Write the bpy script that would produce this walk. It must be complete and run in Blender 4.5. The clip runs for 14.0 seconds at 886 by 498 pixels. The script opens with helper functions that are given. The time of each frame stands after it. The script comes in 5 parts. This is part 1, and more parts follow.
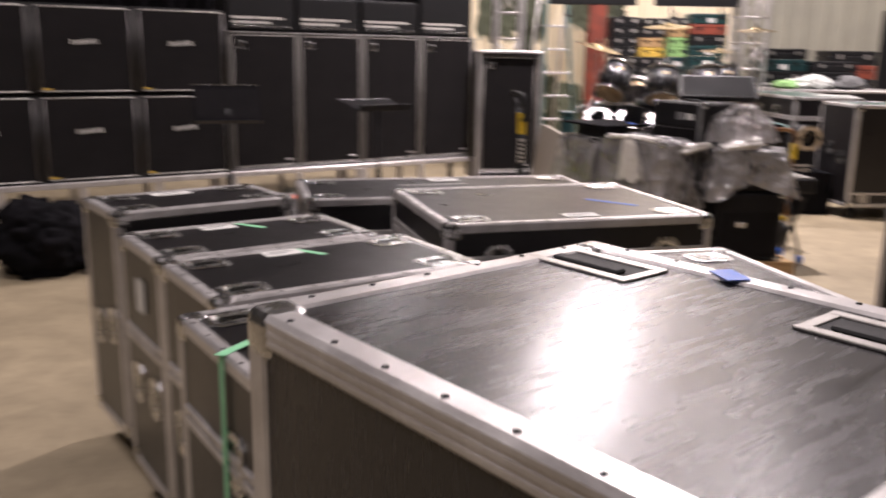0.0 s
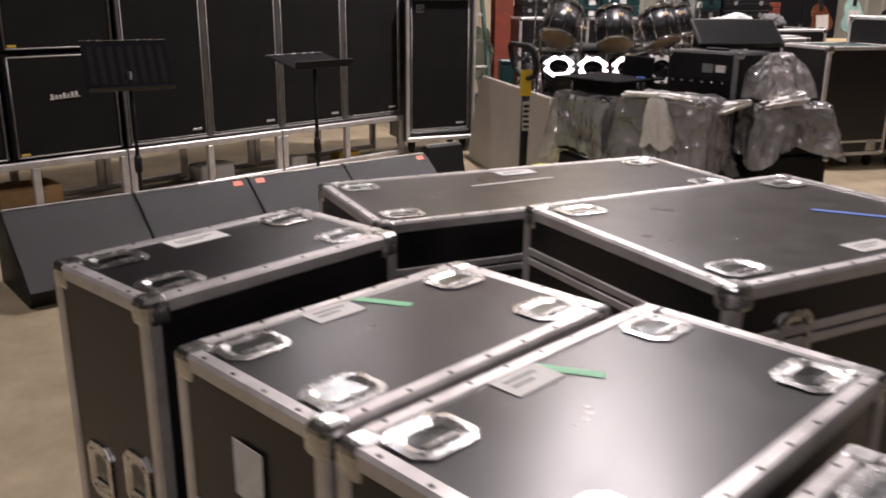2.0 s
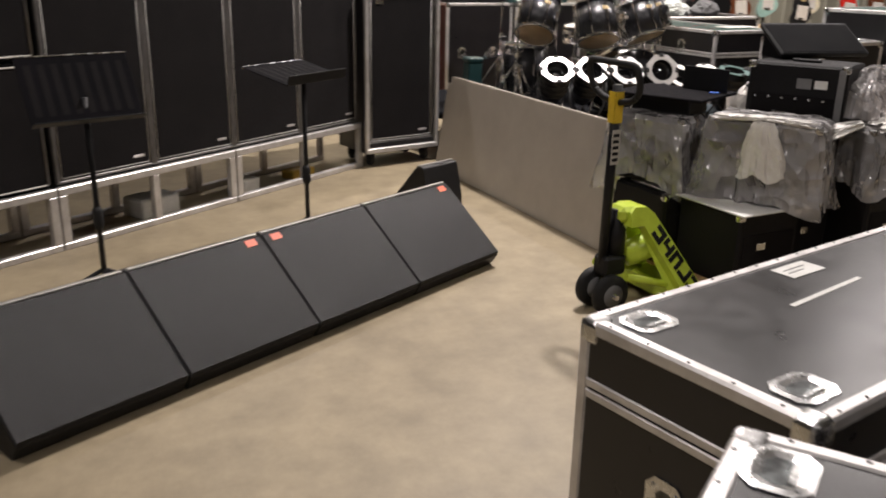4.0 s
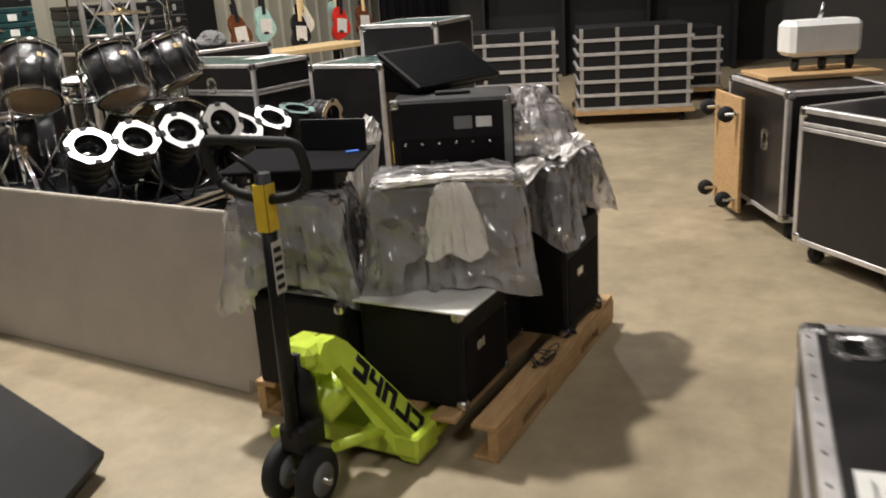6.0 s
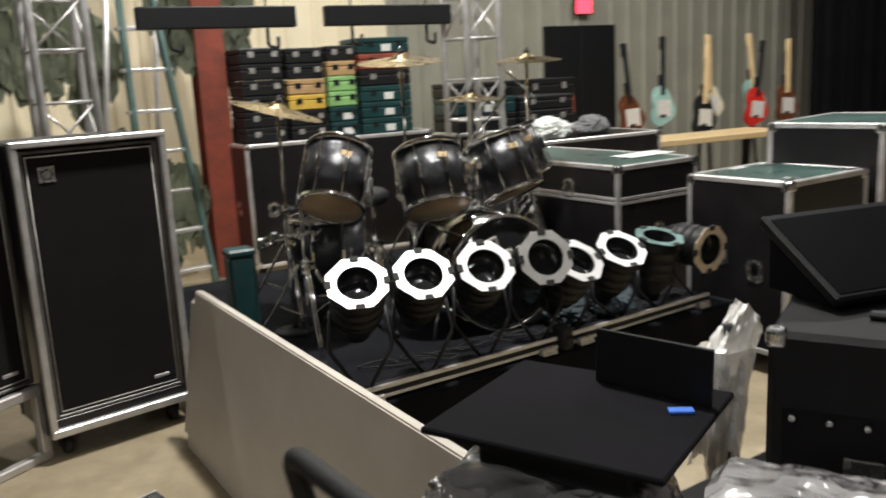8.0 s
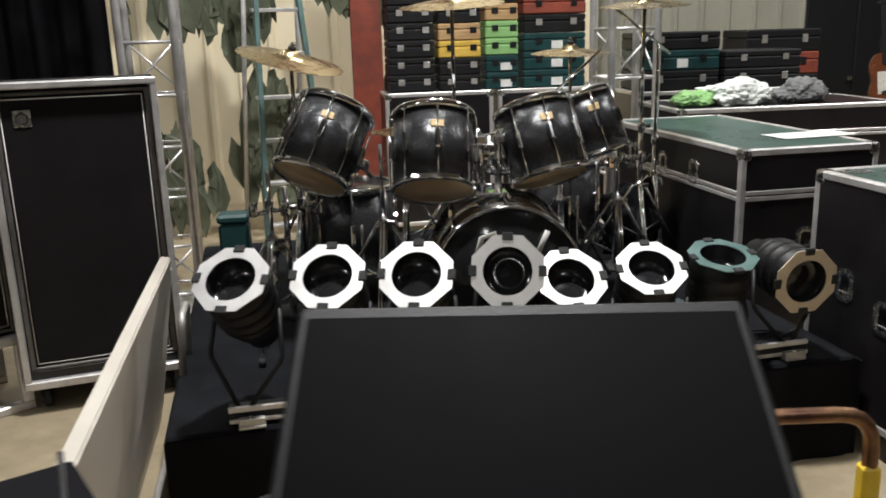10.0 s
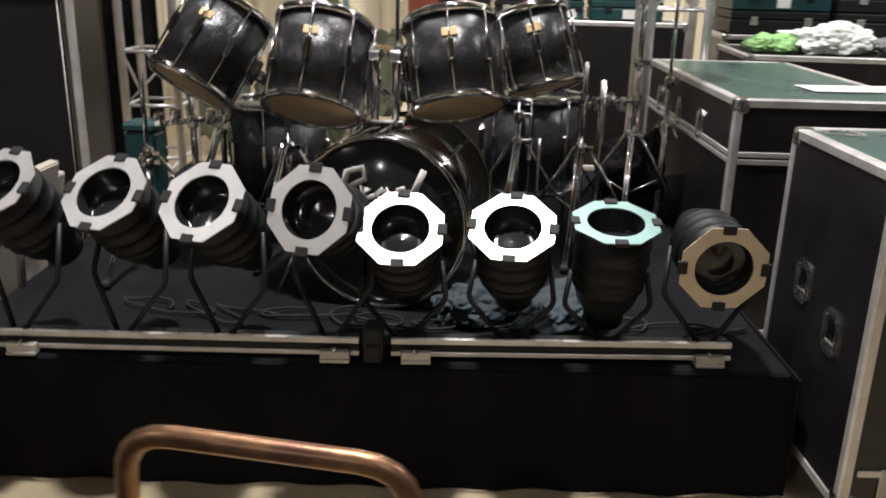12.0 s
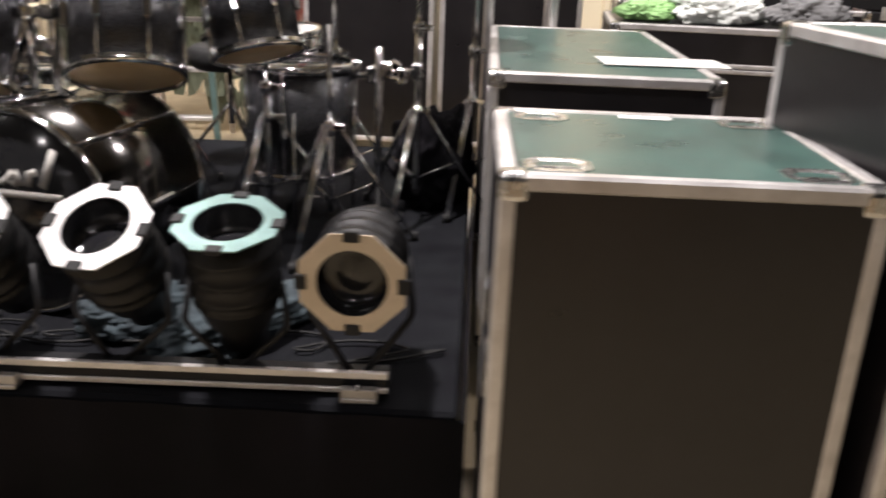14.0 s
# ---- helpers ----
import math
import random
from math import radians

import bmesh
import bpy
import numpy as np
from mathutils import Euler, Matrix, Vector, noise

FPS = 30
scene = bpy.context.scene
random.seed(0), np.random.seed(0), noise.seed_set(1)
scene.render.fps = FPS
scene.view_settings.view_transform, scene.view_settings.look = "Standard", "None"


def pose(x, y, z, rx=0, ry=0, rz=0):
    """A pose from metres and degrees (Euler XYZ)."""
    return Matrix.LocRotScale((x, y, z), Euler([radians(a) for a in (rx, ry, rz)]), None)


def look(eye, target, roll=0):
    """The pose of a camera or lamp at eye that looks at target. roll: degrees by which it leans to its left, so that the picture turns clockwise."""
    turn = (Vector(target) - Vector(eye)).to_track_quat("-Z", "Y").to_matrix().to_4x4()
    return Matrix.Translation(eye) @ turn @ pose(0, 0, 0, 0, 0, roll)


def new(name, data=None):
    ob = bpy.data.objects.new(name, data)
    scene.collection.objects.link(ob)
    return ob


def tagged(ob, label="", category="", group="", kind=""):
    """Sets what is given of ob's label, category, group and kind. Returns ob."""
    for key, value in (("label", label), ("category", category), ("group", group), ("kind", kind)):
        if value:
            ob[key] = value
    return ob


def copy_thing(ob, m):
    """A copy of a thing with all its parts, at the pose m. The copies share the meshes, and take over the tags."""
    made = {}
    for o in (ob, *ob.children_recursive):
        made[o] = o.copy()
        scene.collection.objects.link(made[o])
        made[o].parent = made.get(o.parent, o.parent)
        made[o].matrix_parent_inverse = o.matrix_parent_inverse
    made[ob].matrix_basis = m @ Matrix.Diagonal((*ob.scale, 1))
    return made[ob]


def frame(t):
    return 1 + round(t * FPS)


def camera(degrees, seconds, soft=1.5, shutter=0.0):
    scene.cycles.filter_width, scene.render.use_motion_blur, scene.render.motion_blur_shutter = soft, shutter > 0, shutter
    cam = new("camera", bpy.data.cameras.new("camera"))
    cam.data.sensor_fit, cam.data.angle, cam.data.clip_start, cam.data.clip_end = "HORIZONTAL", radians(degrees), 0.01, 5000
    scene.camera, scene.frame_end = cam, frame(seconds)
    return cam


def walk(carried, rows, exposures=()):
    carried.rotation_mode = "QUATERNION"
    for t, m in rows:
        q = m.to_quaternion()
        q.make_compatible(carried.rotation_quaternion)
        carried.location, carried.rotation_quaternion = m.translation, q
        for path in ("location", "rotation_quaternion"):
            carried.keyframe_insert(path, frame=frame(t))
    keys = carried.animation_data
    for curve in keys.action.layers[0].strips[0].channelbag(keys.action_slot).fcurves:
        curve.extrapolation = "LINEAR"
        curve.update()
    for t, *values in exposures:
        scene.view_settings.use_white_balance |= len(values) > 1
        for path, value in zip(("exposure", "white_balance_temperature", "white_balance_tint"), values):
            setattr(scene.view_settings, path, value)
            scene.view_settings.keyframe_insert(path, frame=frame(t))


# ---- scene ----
cam = camera(55.0, 14.0, soft=1.8, shutter=0.5)
PATH = [
    (0, look((0.25, 0.569, 1.441), (0.227, 2.517, 0.989), 1.0)),
    (0.5, look((0.044, 0.85, 1.466), (0.397, 2.749, 0.948), 2.0)),
    (1, look((-0.151, 1.166, 1.449), (0.126, 3.079, 0.936), 1.6)),
    (1.5, look((-0.38, 1.466, 1.437), (-0.124, 3.379, 0.913), 1.4)),
    (2, look((-0.584, 1.764, 1.448), (-0.243, 3.648, 0.871), 0.4)),
    (2.2, look((-0.676, 1.882, 1.442), (-0.396, 3.777, 0.866), 0.7)),
    (4.5, look((-1.489, 3.42, 1.59), (-0.605, 5.094, 0.945), -0.8)),
    (5, look((-1.35, 3.806, 1.582), (-0.241, 5.35, 0.961), -3.1)),
    (5.5, look((-1.197, 4.202, 1.562), (0.238, 5.455, 0.956), -1.8)),
    (6, look((-0.982, 4.56, 1.569), (0.589, 5.643, 0.969), -3.7)),
    (6.5, look((-0.672, 4.894, 1.587), (0.772, 6.17, 1.055), -2.5)),
    (7, look((-0.396, 5.244, 1.599), (0.991, 6.608, 1.133), -1.9)),
    (7.5, look((-0.062, 5.426, 1.631), (1.174, 6.94, 1.209), -2.6)),
    (8, look((0.336, 5.478, 1.651), (1.27, 7.2, 1.249), -3.0)),
    (10.3, look((2.046, 5.854, 1.598), (2.213, 7.784, 1.101), -1.4)),
    (10.5, look((2.144, 5.877, 1.585), (2.256, 7.812, 1.093), -1.3)),
    (11, look((2.458, 5.901, 1.568), (2.456, 7.83, 1.04), -1.4)),
    (11.5, look((2.707, 6.129, 1.516), (2.641, 8.04, 0.93), -0.1)),
    (12, look((2.958, 6.28, 1.466), (2.792, 8.174, 0.845), 1.4)),
    (12.5, look((3.227, 6.38, 1.432), (2.855, 8.236, 0.785), 3.7)),
    (13, look((3.409, 6.583, 1.407), (3.027, 8.426, 0.729), 2.9)),
    (13.5, look((3.596, 6.781, 1.42), (3.304, 8.627, 0.708), 1.5)),
    (14, look((3.922, 6.857, 1.428), (3.704, 8.722, 0.74), 2.2)),
]
LAMPS = [(2.4, 8.7, 420), (3.6, 12.4, 130), (-3.5, 5.0, 105), (4.5, 4.5, 45), (-1.0, 0.0, 90), (8.0, 10.5, 190), (0.0, 12.6, 110)]
EXPOSURES = [(0.0, 0.6, 6200, 26), (0.5, 0.15, 6150, 25), (2.2, 0.22, 6150, 23), (5.0, 0.35, 6300, 14), (5.6, 0.42, 6200, 13), (6.1, 0.33, 6200, 12), (7.0, 0.66, 6100, 11), (7.5, 0.45, 6050, 10), (8.2, 0.07, 5950, 8), (10.5, 0.07, 5850, 9), (12.0, 0.27, 5950, 12), (14.0, 0.5, 6100, 18)]
walk(cam, PATH, EXPOSURES)

# ---- world and lamps ----
world = bpy.data.worlds.new("world")
scene.world = world
world.use_nodes = True
world.node_tree.nodes["Background"].inputs[0].default_value = (0.9, 0.95, 1.0, 1)
world.node_tree.nodes["Background"].inputs[1].default_value = 0.02


# ---- materials ----
def material(name, color, rough=0.5, metal=0.0, color2=None, scale=6.0, fine=120.0, bump=0.15, rough_var=0.12, detail=4.0, stretch=(1, 1, 1), emit=0.0):
    """Two scales of variation: broad stains between color and color2, and fine grain in the relief."""
    m = bpy.data.materials.new(name)
    m.use_nodes = True
    n, l = m.node_tree.nodes, m.node_tree.links
    b = n["Principled BSDF"]
    co = n.new("ShaderNodeTexCoord")
    mp = n.new("ShaderNodeMapping")
    mp.inputs["Scale"].default_value = stretch
    l.new(co.outputs["Object"], mp.inputs["Vector"])
    t1 = n.new("ShaderNodeTexNoise")
    t1.inputs["Scale"].default_value, t1.inputs["Detail"].default_value = scale, detail
    t1.inputs["Roughness"].default_value = 0.65
    t2 = n.new("ShaderNodeTexNoise")
    t2.inputs["Scale"].default_value, t2.inputs["Detail"].default_value = fine, 2
    l.new(mp.outputs[0], t1.inputs["Vector"])
    l.new(mp.outputs[0], t2.inputs["Vector"])
    ramp = n.new("ShaderNodeValToRGB")
    ramp.color_ramp.elements[0].position, ramp.color_ramp.elements[1].position = 0.35, 0.68
    c2 = color2 or tuple(c * 0.75 for c in color)
    ramp.color_ramp.elements[0].color, ramp.color_ramp.elements[1].color = (*c2, 1), (*color, 1)
    l.new(t1.outputs["Fac"], ramp.inputs[0])
    l.new(ramp.outputs[0], b.inputs["Base Color"])
    mix = n.new("ShaderNodeMath")
    mix.operation = "MULTIPLY_ADD"
    mix.inputs[1].default_value, mix.inputs[2].default_value = rough_var * 2, rough - rough_var
    l.new(t1.outputs["Fac"], mix.inputs[0])
    l.new(mix.outputs[0], b.inputs["Roughness"])
    b.inputs["Metallic"].default_value = metal
    if bump:
        bp = n.new("ShaderNodeBump")
        bp.inputs["Strength"].default_value, bp.inputs["Distance"].default_value = bump, 0.004
        l.new(t2.outputs["Fac"], bp.inputs["Height"])
        l.new(bp.outputs[0], b.inputs["Normal"])
    if emit:
        b.inputs["Emission Color"].default_value = (*color, 1)
        b.inputs["Emission Strength"].default_value = emit
    return m


LAMINATE = material("black_laminate", (0.0135, 0.012, 0.013), 0.31, 0, (0.008, 0.0072, 0.008), 6, 300, 0.1, 0.1)
LAMINATE_WORN = material("worn_black_laminate", (0.024, 0.022, 0.023), 0.26, 0, (0.012, 0.011, 0.012), 9, 300, 0.14, 0.15, detail=9, stretch=(1, 9, 1))
# On the lids by the riser this green paints reflected green light.
LAMINATE_GREEN_SHEEN = material("green_sheen_laminate", (0.055, 0.11, 0.095), 0.3, 0, (0.035, 0.065, 0.058), 5, 220, 0.15, 0.1)
ALU = material("brushed_aluminium", (0.72, 0.7, 0.69), 0.38, 0.6, (0.52, 0.5, 0.49), 9, 90, 0.12, 0.14)
ALU_DULL = material("dull_aluminium", (0.55, 0.53, 0.5), 0.45, 0.6, (0.34, 0.32, 0.3), 11, 90, 0.15, 0.14)
STEEL = material("zinc_steel", (0.75, 0.75, 0.74), 0.26, 1, (0.5, 0.5, 0.5), 25, 120, 0.1, 0.12)
CHROME = material("chrome", (0.85, 0.85, 0.85), 0.09, 1, (0.7, 0.7, 0.7), 20, 60, 0.02, 0.04)
# Dark steel: the shade inside a recessed dish, put into the colour.
DISH_SHADE = material("dish_shadow_steel", (0.2, 0.22, 0.22), 0.25, 1, (0.05, 0.05, 0.05), 18, 90, 0.1, 0.1)
BLACK = material("black_paint", (0.009, 0.009, 0.01), 0.5, 0, (0.01, 0.01, 0.011), 8, 140, 0.15)
BLACK_GLOSS = material("black_gloss", (0.012, 0.012, 0.014), 0.12, 0, (0.02, 0.02, 0.02), 8, 90, 0.02, 0.05)
CAN_BLACK = material("stove_black_enamel", (0.004, 0.004, 0.0045), 0.48, 0, (0.003, 0.003, 0.0033), 12, 160, 0.2, 0.1)
RUBBER = material("black_rubber", (0.02, 0.02, 0.02), 0.7, 0, None, 12, 150, 0.2)
TOLEX = material("black_tolex", (0.012, 0.011, 0.012), 0.55, 0, (0.008, 0.0075, 0.008), 10, 420, 0.5)
GRILLE = material("grille_cloth", (0.014, 0.0125, 0.013), 0.9, 0, (0.009, 0.008, 0.0085), 4, 700, 0.5)
GRILLE_STEEL = material("perforated_grille", (0.009, 0.0092, 0.0098), 0.4, 0.05, (0.004, 0.004, 0.0042), 3.5, 500, 0.5, 0.16, detail=8)
PIPING = material("white_piping", (0.62, 0.6, 0.56), 0.5, 0, (0.45, 0.43, 0.4), 20)
PAPER = material("white_paper", (0.8, 0.8, 0.77), 0.6, 0, (0.68, 0.67, 0.63), 20, 90, 0.05)
TAPE_GREEN = material("green_tape", (0.3, 0.75, 0.42), 0.55, 0, (0.24, 0.62, 0.35), 20)
TAPE_BLUE = material("blue_tape", (0.06, 0.2, 0.75), 0.55, 0, (0.05, 0.15, 0.6), 20)
TAPE_YELLOW = material("yellow_tape", (0.75, 0.5, 0.08), 0.55)
TAPE_RED = material("orange_red_tape", (0.95, 0.2, 0.1), 0.5, 0, (0.8, 0.16, 0.08), 20, emit=0.0)
TABLE_GREY = material("table_plastic", (0.5, 0.46, 0.4), 0.5, 0, (0.43, 0.39, 0.34), 3, 220, 0.2)
LIME = material("lime_paint", (0.62, 0.78, 0.07), 0.35, 0, (0.5, 0.64, 0.05), 14, 90, 0.1, 0.1)
YELLOW = material("yellow_paint", (0.85, 0.6, 0.03), 0.45, 0, (0.7, 0.48, 0.03), 14)
PINE = material("pine_wood", (0.55, 0.36, 0.17), 0.65, 0, (0.38, 0.23, 0.1), 8, 90, 0.3, 0.1, stretch=(1, 7, 7))
MAPLE = material("pale_wood", (0.72, 0.55, 0.3), 0.45, 0, (0.6, 0.43, 0.22), 8, 90, 0.1)
HEAD_TAN = material("tan_drum_head", (0.62, 0.46, 0.26), 0.4, 0, (0.5, 0.36, 0.2), 7)
HEAD_WHITE = material("white_drum_head", (0.8, 0.8, 0.78), 0.45, 0, (0.7, 0.7, 0.68), 7)
BRASS = material("cymbal_bronze", (0.42, 0.33, 0.18), 0.28, 1, (0.28, 0.22, 0.12), 14, 160, 0.1)
BRASS_TUBE = material("worn_brass_tube", (0.3, 0.17, 0.085), 0.38, 0.8, (0.15, 0.075, 0.05), 16, 90, 0.15)
SCREEN = material("dark_screen", (0.003, 0.003, 0.004), 0.6, 0, (0.002, 0.002, 0.0025), 6, 60, 0.02)
SCREEN.node_tree.nodes["Principled BSDF"].inputs["Specular IOR Level"].default_value = 0.04
SPARKLE = material("black_sparkle_wrap", (0.03, 0.03, 0.033), 0.24, 0.0, (0.009, 0.009, 0.01), 220, 500, 0.2, 0.08)
SMOKED = material("smoked_chrome", (0.3, 0.29, 0.28), 0.14, 1, (0.16, 0.155, 0.15), 5, 60, 0.03, 0.05)
BRONZE_RING = material("bronze_toned_ring", (0.62, 0.53, 0.41), 0.5, 0.4, (0.5, 0.42, 0.32), 9)
# Teal paints a reflection on one gel frame; it also colours the ladder rails.
TEAL_RING = material("ring_sheen_ladder_teal", (0.2, 0.31, 0.295), 0.38, 0.7, (0.15, 0.235, 0.222), 9)
FABRIC = material("black_fabric", (0.009, 0.008, 0.01), 0.95, 0, (0.005, 0.005, 0.006), 3, 500, 0.5)
CARPET = material("black_carpet", (0.012, 0.013, 0.015), 0.95, 0, (0.006, 0.006, 0.008), 5, 400, 0.8)
RED_STEEL = material("rusty_red_steel", (0.3, 0.06, 0.03), 0.6, 0, (0.17, 0.04, 0.025), 6, 60, 0.3)
GREEN_BOX = material("green_plastic", (0.3, 0.55, 0.2), 0.5)
TEAL_BOX = material("teal_plastic", (0.01, 0.05, 0.052), 0.45)
BAG_GREY = material("grey_bag_cloth", (0.2, 0.2, 0.2), 0.8)
RED_PAINT = material("red_lacquer", (0.6, 0.03, 0.02), 0.25)
CREAM_LAC = material("cream_lacquer", (0.75, 0.68, 0.5), 0.25)
SEA_LAC = material("sea_green_lacquer", (0.35, 0.55, 0.5), 0.25)
SUNBURST = material("sunburst_lacquer", (0.13, 0.045, 0.02), 0.25)
EXIT_RED = material("exit_red", (1.0, 0.05, 0.08), 0.5, emit=2.5, bump=0)
SHIRT = material("white_cloth", (0.8, 0.82, 0.78), 0.85, 0, (0.65, 0.68, 0.64), 9)


def plastic_film():
    m = bpy.data.materials.new("clear_plastic_film")
    m.use_nodes = True
    n, l = m.node_tree.nodes, m.node_tree.links
    b = n["Principled BSDF"]
    b.inputs["Base Color"].default_value = (0.94, 0.91, 0.9, 1)
    b.inputs["Roughness"].default_value = 0.1
    tr = n.new("ShaderNodeBsdfTransparent")
    tr.inputs[0].default_value = (0.92, 0.9, 0.9, 1)
    mix = n.new("ShaderNodeMixShader")
    co = n.new("ShaderNodeTexCoord")
    t = n.new("ShaderNodeTexNoise")
    t.inputs["Scale"].default_value, t.inputs["Detail"].default_value, t.inputs["Distortion"].default_value = 3, 3, 0.6
    l.new(co.outputs["Object"], t.inputs["Vector"])
    r = n.new("ShaderNodeMapRange")
    r.inputs[1].default_value, r.inputs[2].default_value, r.inputs[3].default_value, r.inputs[4].default_value = 0.35, 0.75, 0.22, 0.54
    l.new(t.outputs["Fac"], r.inputs[0])
    l.new(r.outputs[0], mix.inputs[0])
    l.new(tr.outputs[0], mix.inputs[1])
    l.new(b.outputs[0], mix.inputs[2])
    warp = n.new("ShaderNodeVectorMath")
    warp.operation = "MULTIPLY_ADD"
    warp.inputs[1].default_value = (0.16, 0.16, 0.16)
    l.new(t.outputs["Color"], warp.inputs[0])
    l.new(co.outputs["Object"], warp.inputs[2])
    w = n.new("ShaderNodeTexVoronoi")
    w.inputs["Scale"].default_value = 11
    l.new(warp.outputs[0], w.inputs["Vector"])
    bp = n.new("ShaderNodeBump")
    bp.inputs["Strength"].default_value, bp.inputs["Distance"].default_value = 0.9, 0.05
    l.new(w.outputs["Distance"], bp.inputs["Height"])
    l.new(bp.outputs[0], b.inputs["Normal"])
    gl = n.new("ShaderNodeBsdfGlossy")
    gl.inputs["Roughness"].default_value = 0.16
    l.new(bp.outputs[0], gl.inputs["Normal"])
    fr = n.new("ShaderNodeFresnel")
    fr.inputs["IOR"].default_value = 1.38
    l.new(bp.outputs[0], fr.inputs["Normal"])
    shine = n.new("ShaderNodeMixShader")
    l.new(fr.outputs[0], shine.inputs[0])
    l.new(mix.outputs[0], shine.inputs[1])
    l.new(gl.outputs[0], shine.inputs[2])
    l.new(shine.outputs[0], n["Material Output"].inputs["Surface"])
    return m


for m_dull, lv in ((BLACK, 0.3), (CAN_BLACK, 0.3), (GRILLE_STEEL, 0.35), (CARPET, 0.1), (FABRIC, 0.1), (GRILLE, 0.15), (TOLEX, 0.18), (RUBBER, 0.3)):
    m_dull.node_tree.nodes["Principled BSDF"].inputs["Specular IOR Level"].default_value = lv
DARK_TRIM = material("dark_worn_trim", (0.22, 0.21, 0.205), 0.5, 0.8, (0.13, 0.125, 0.12), 12, 90, 0.1)
FILM = plastic_film()


def clouded_film():
    m = material("bunched_plastic", (0.95, 0.93, 0.89), 0.25, 0, (0.86, 0.83, 0.79), 14, 50, 0.8)
    n, l = m.node_tree.nodes, m.node_tree.links
    tr = n.new("ShaderNodeBsdfTransparent")
    mix = n.new("ShaderNodeMixShader")
    mix.inputs[0].default_value = 0.86
    l.new(tr.outputs[0], mix.inputs[1])
    l.new(n["Principled BSDF"].outputs[0], mix.inputs[2])
    l.new(mix.outputs[0], n["Material Output"].inputs["Surface"])
    return m


FILM_BUNCH = clouded_film()


def concrete():
    m = material("concrete_floor", (0.385, 0.315, 0.205), 0.5, 0, (0.28, 0.228, 0.148), 0.9, 60, 0.12, 0.16, detail=9)
    n, l = m.node_tree.nodes, m.node_tree.links
    b = n["Principled BSDF"]
    base = b.inputs["Base Color"].links[0].from_socket
    co = n.new("ShaderNodeTexCoord")
    t = n.new("ShaderNodeTexNoise")
    t.inputs["Scale"].default_value, t.inputs["Detail"].default_value, t.inputs["Roughness"].default_value = 5, 8, 0.7
    l.new(co.outputs["Object"], t.inputs["Vector"])
    r = n.new("ShaderNodeMapRange")
    r.inputs[1].default_value, r.inputs[2].default_value, r.inputs[3].default_value, r.inputs[4].default_value = 0.35, 0.65, 0.8, 1.08
    l.new(t.outputs["Fac"], r.inputs[0])
    mul = n.new("ShaderNodeMix")
    mul.data_type, mul.blend_type = "RGBA", "MULTIPLY"
    mul.inputs["Factor"].default_value = 1
    l.new(base, mul.inputs["A"])
    l.new(r.outputs[0], mul.inputs["B"])
    l.new(mul.outputs["Result"], b.inputs["Base Color"])
    return m


CONCRETE = concrete()
# One cream-grey wall in two tones: stronger light on the left is painted in.
WALL_METAL_DIM = material("painted_steel_cladding_dim", (0.38, 0.365, 0.29), 0.5, 0, (0.31, 0.3, 0.245), 1.2, 60, 0.08, 0.1)
WALL_CREAM_LIT = material("cream_wall_paint_lit", (0.85, 0.76, 0.55), 0.6, 0, (0.78, 0.68, 0.48), 0.8, 80, 0.1)
WALL_DARK = material("dark_wall_paint", (0.06, 0.055, 0.05), 0.8, 0, (0.04, 0.04, 0.038), 0.8, 40, 0.1)
CEIL = material("ceiling_steel", (0.2, 0.19, 0.17), 0.7, 0, (0.14, 0.13, 0.12), 0.8, 40, 0.1)


# ---- mesh helpers ----
def box(bm, x0, x1, y0, y1, z0, z1, bev=0.0, m=None, seg=1):
    t = bmesh.new()
    bmesh.ops.create_cube(t, size=1)
    for v in t.verts:
        v.co = Vector(((x0 + x1) / 2 + v.co.x * (x1 - x0), (y0 + y1) / 2 + v.co.y * (y1 - y0), (z0 + z1) / 2 + v.co.z * (z1 - z0)))
    if bev:
        bmesh.ops.bevel(t, geom=t.edges[:], offset=bev, segments=seg, affect="EDGES", profile=0.5)
    merge(bm, t, m)


def merge(bm, t, m=None):
    if m is not None:
        t.transform(m)
    me = bpy.data.meshes.new("tmp")
    t.to_mesh(me)
    t.free()
    bm.from_mesh(me)
    bpy.data.meshes.remove(me)


def lathe(bm, rows, seg=20, m=None, caps=True):
    """A turned shape about z from rows of (radius, z)."""
    t = bmesh.new()
    rings = []
    for r, z in rows:
        rings.append([t.verts.new((r * math.cos(a * 2 * math.pi / seg), r * math.sin(a * 2 * math.pi / seg), z)) for a in range(seg)])
    for a, b in zip(rings, rings[1:]):
        for i in range(seg):
            f = t.faces.new((a[i], a[(i + 1) % seg], b[(i + 1) % seg], b[i]))
            f.smooth = True
    if caps:
        t.faces.new(list(reversed(rings[0])))
        t.faces.new(rings[-1])
    merge(bm, t, m)


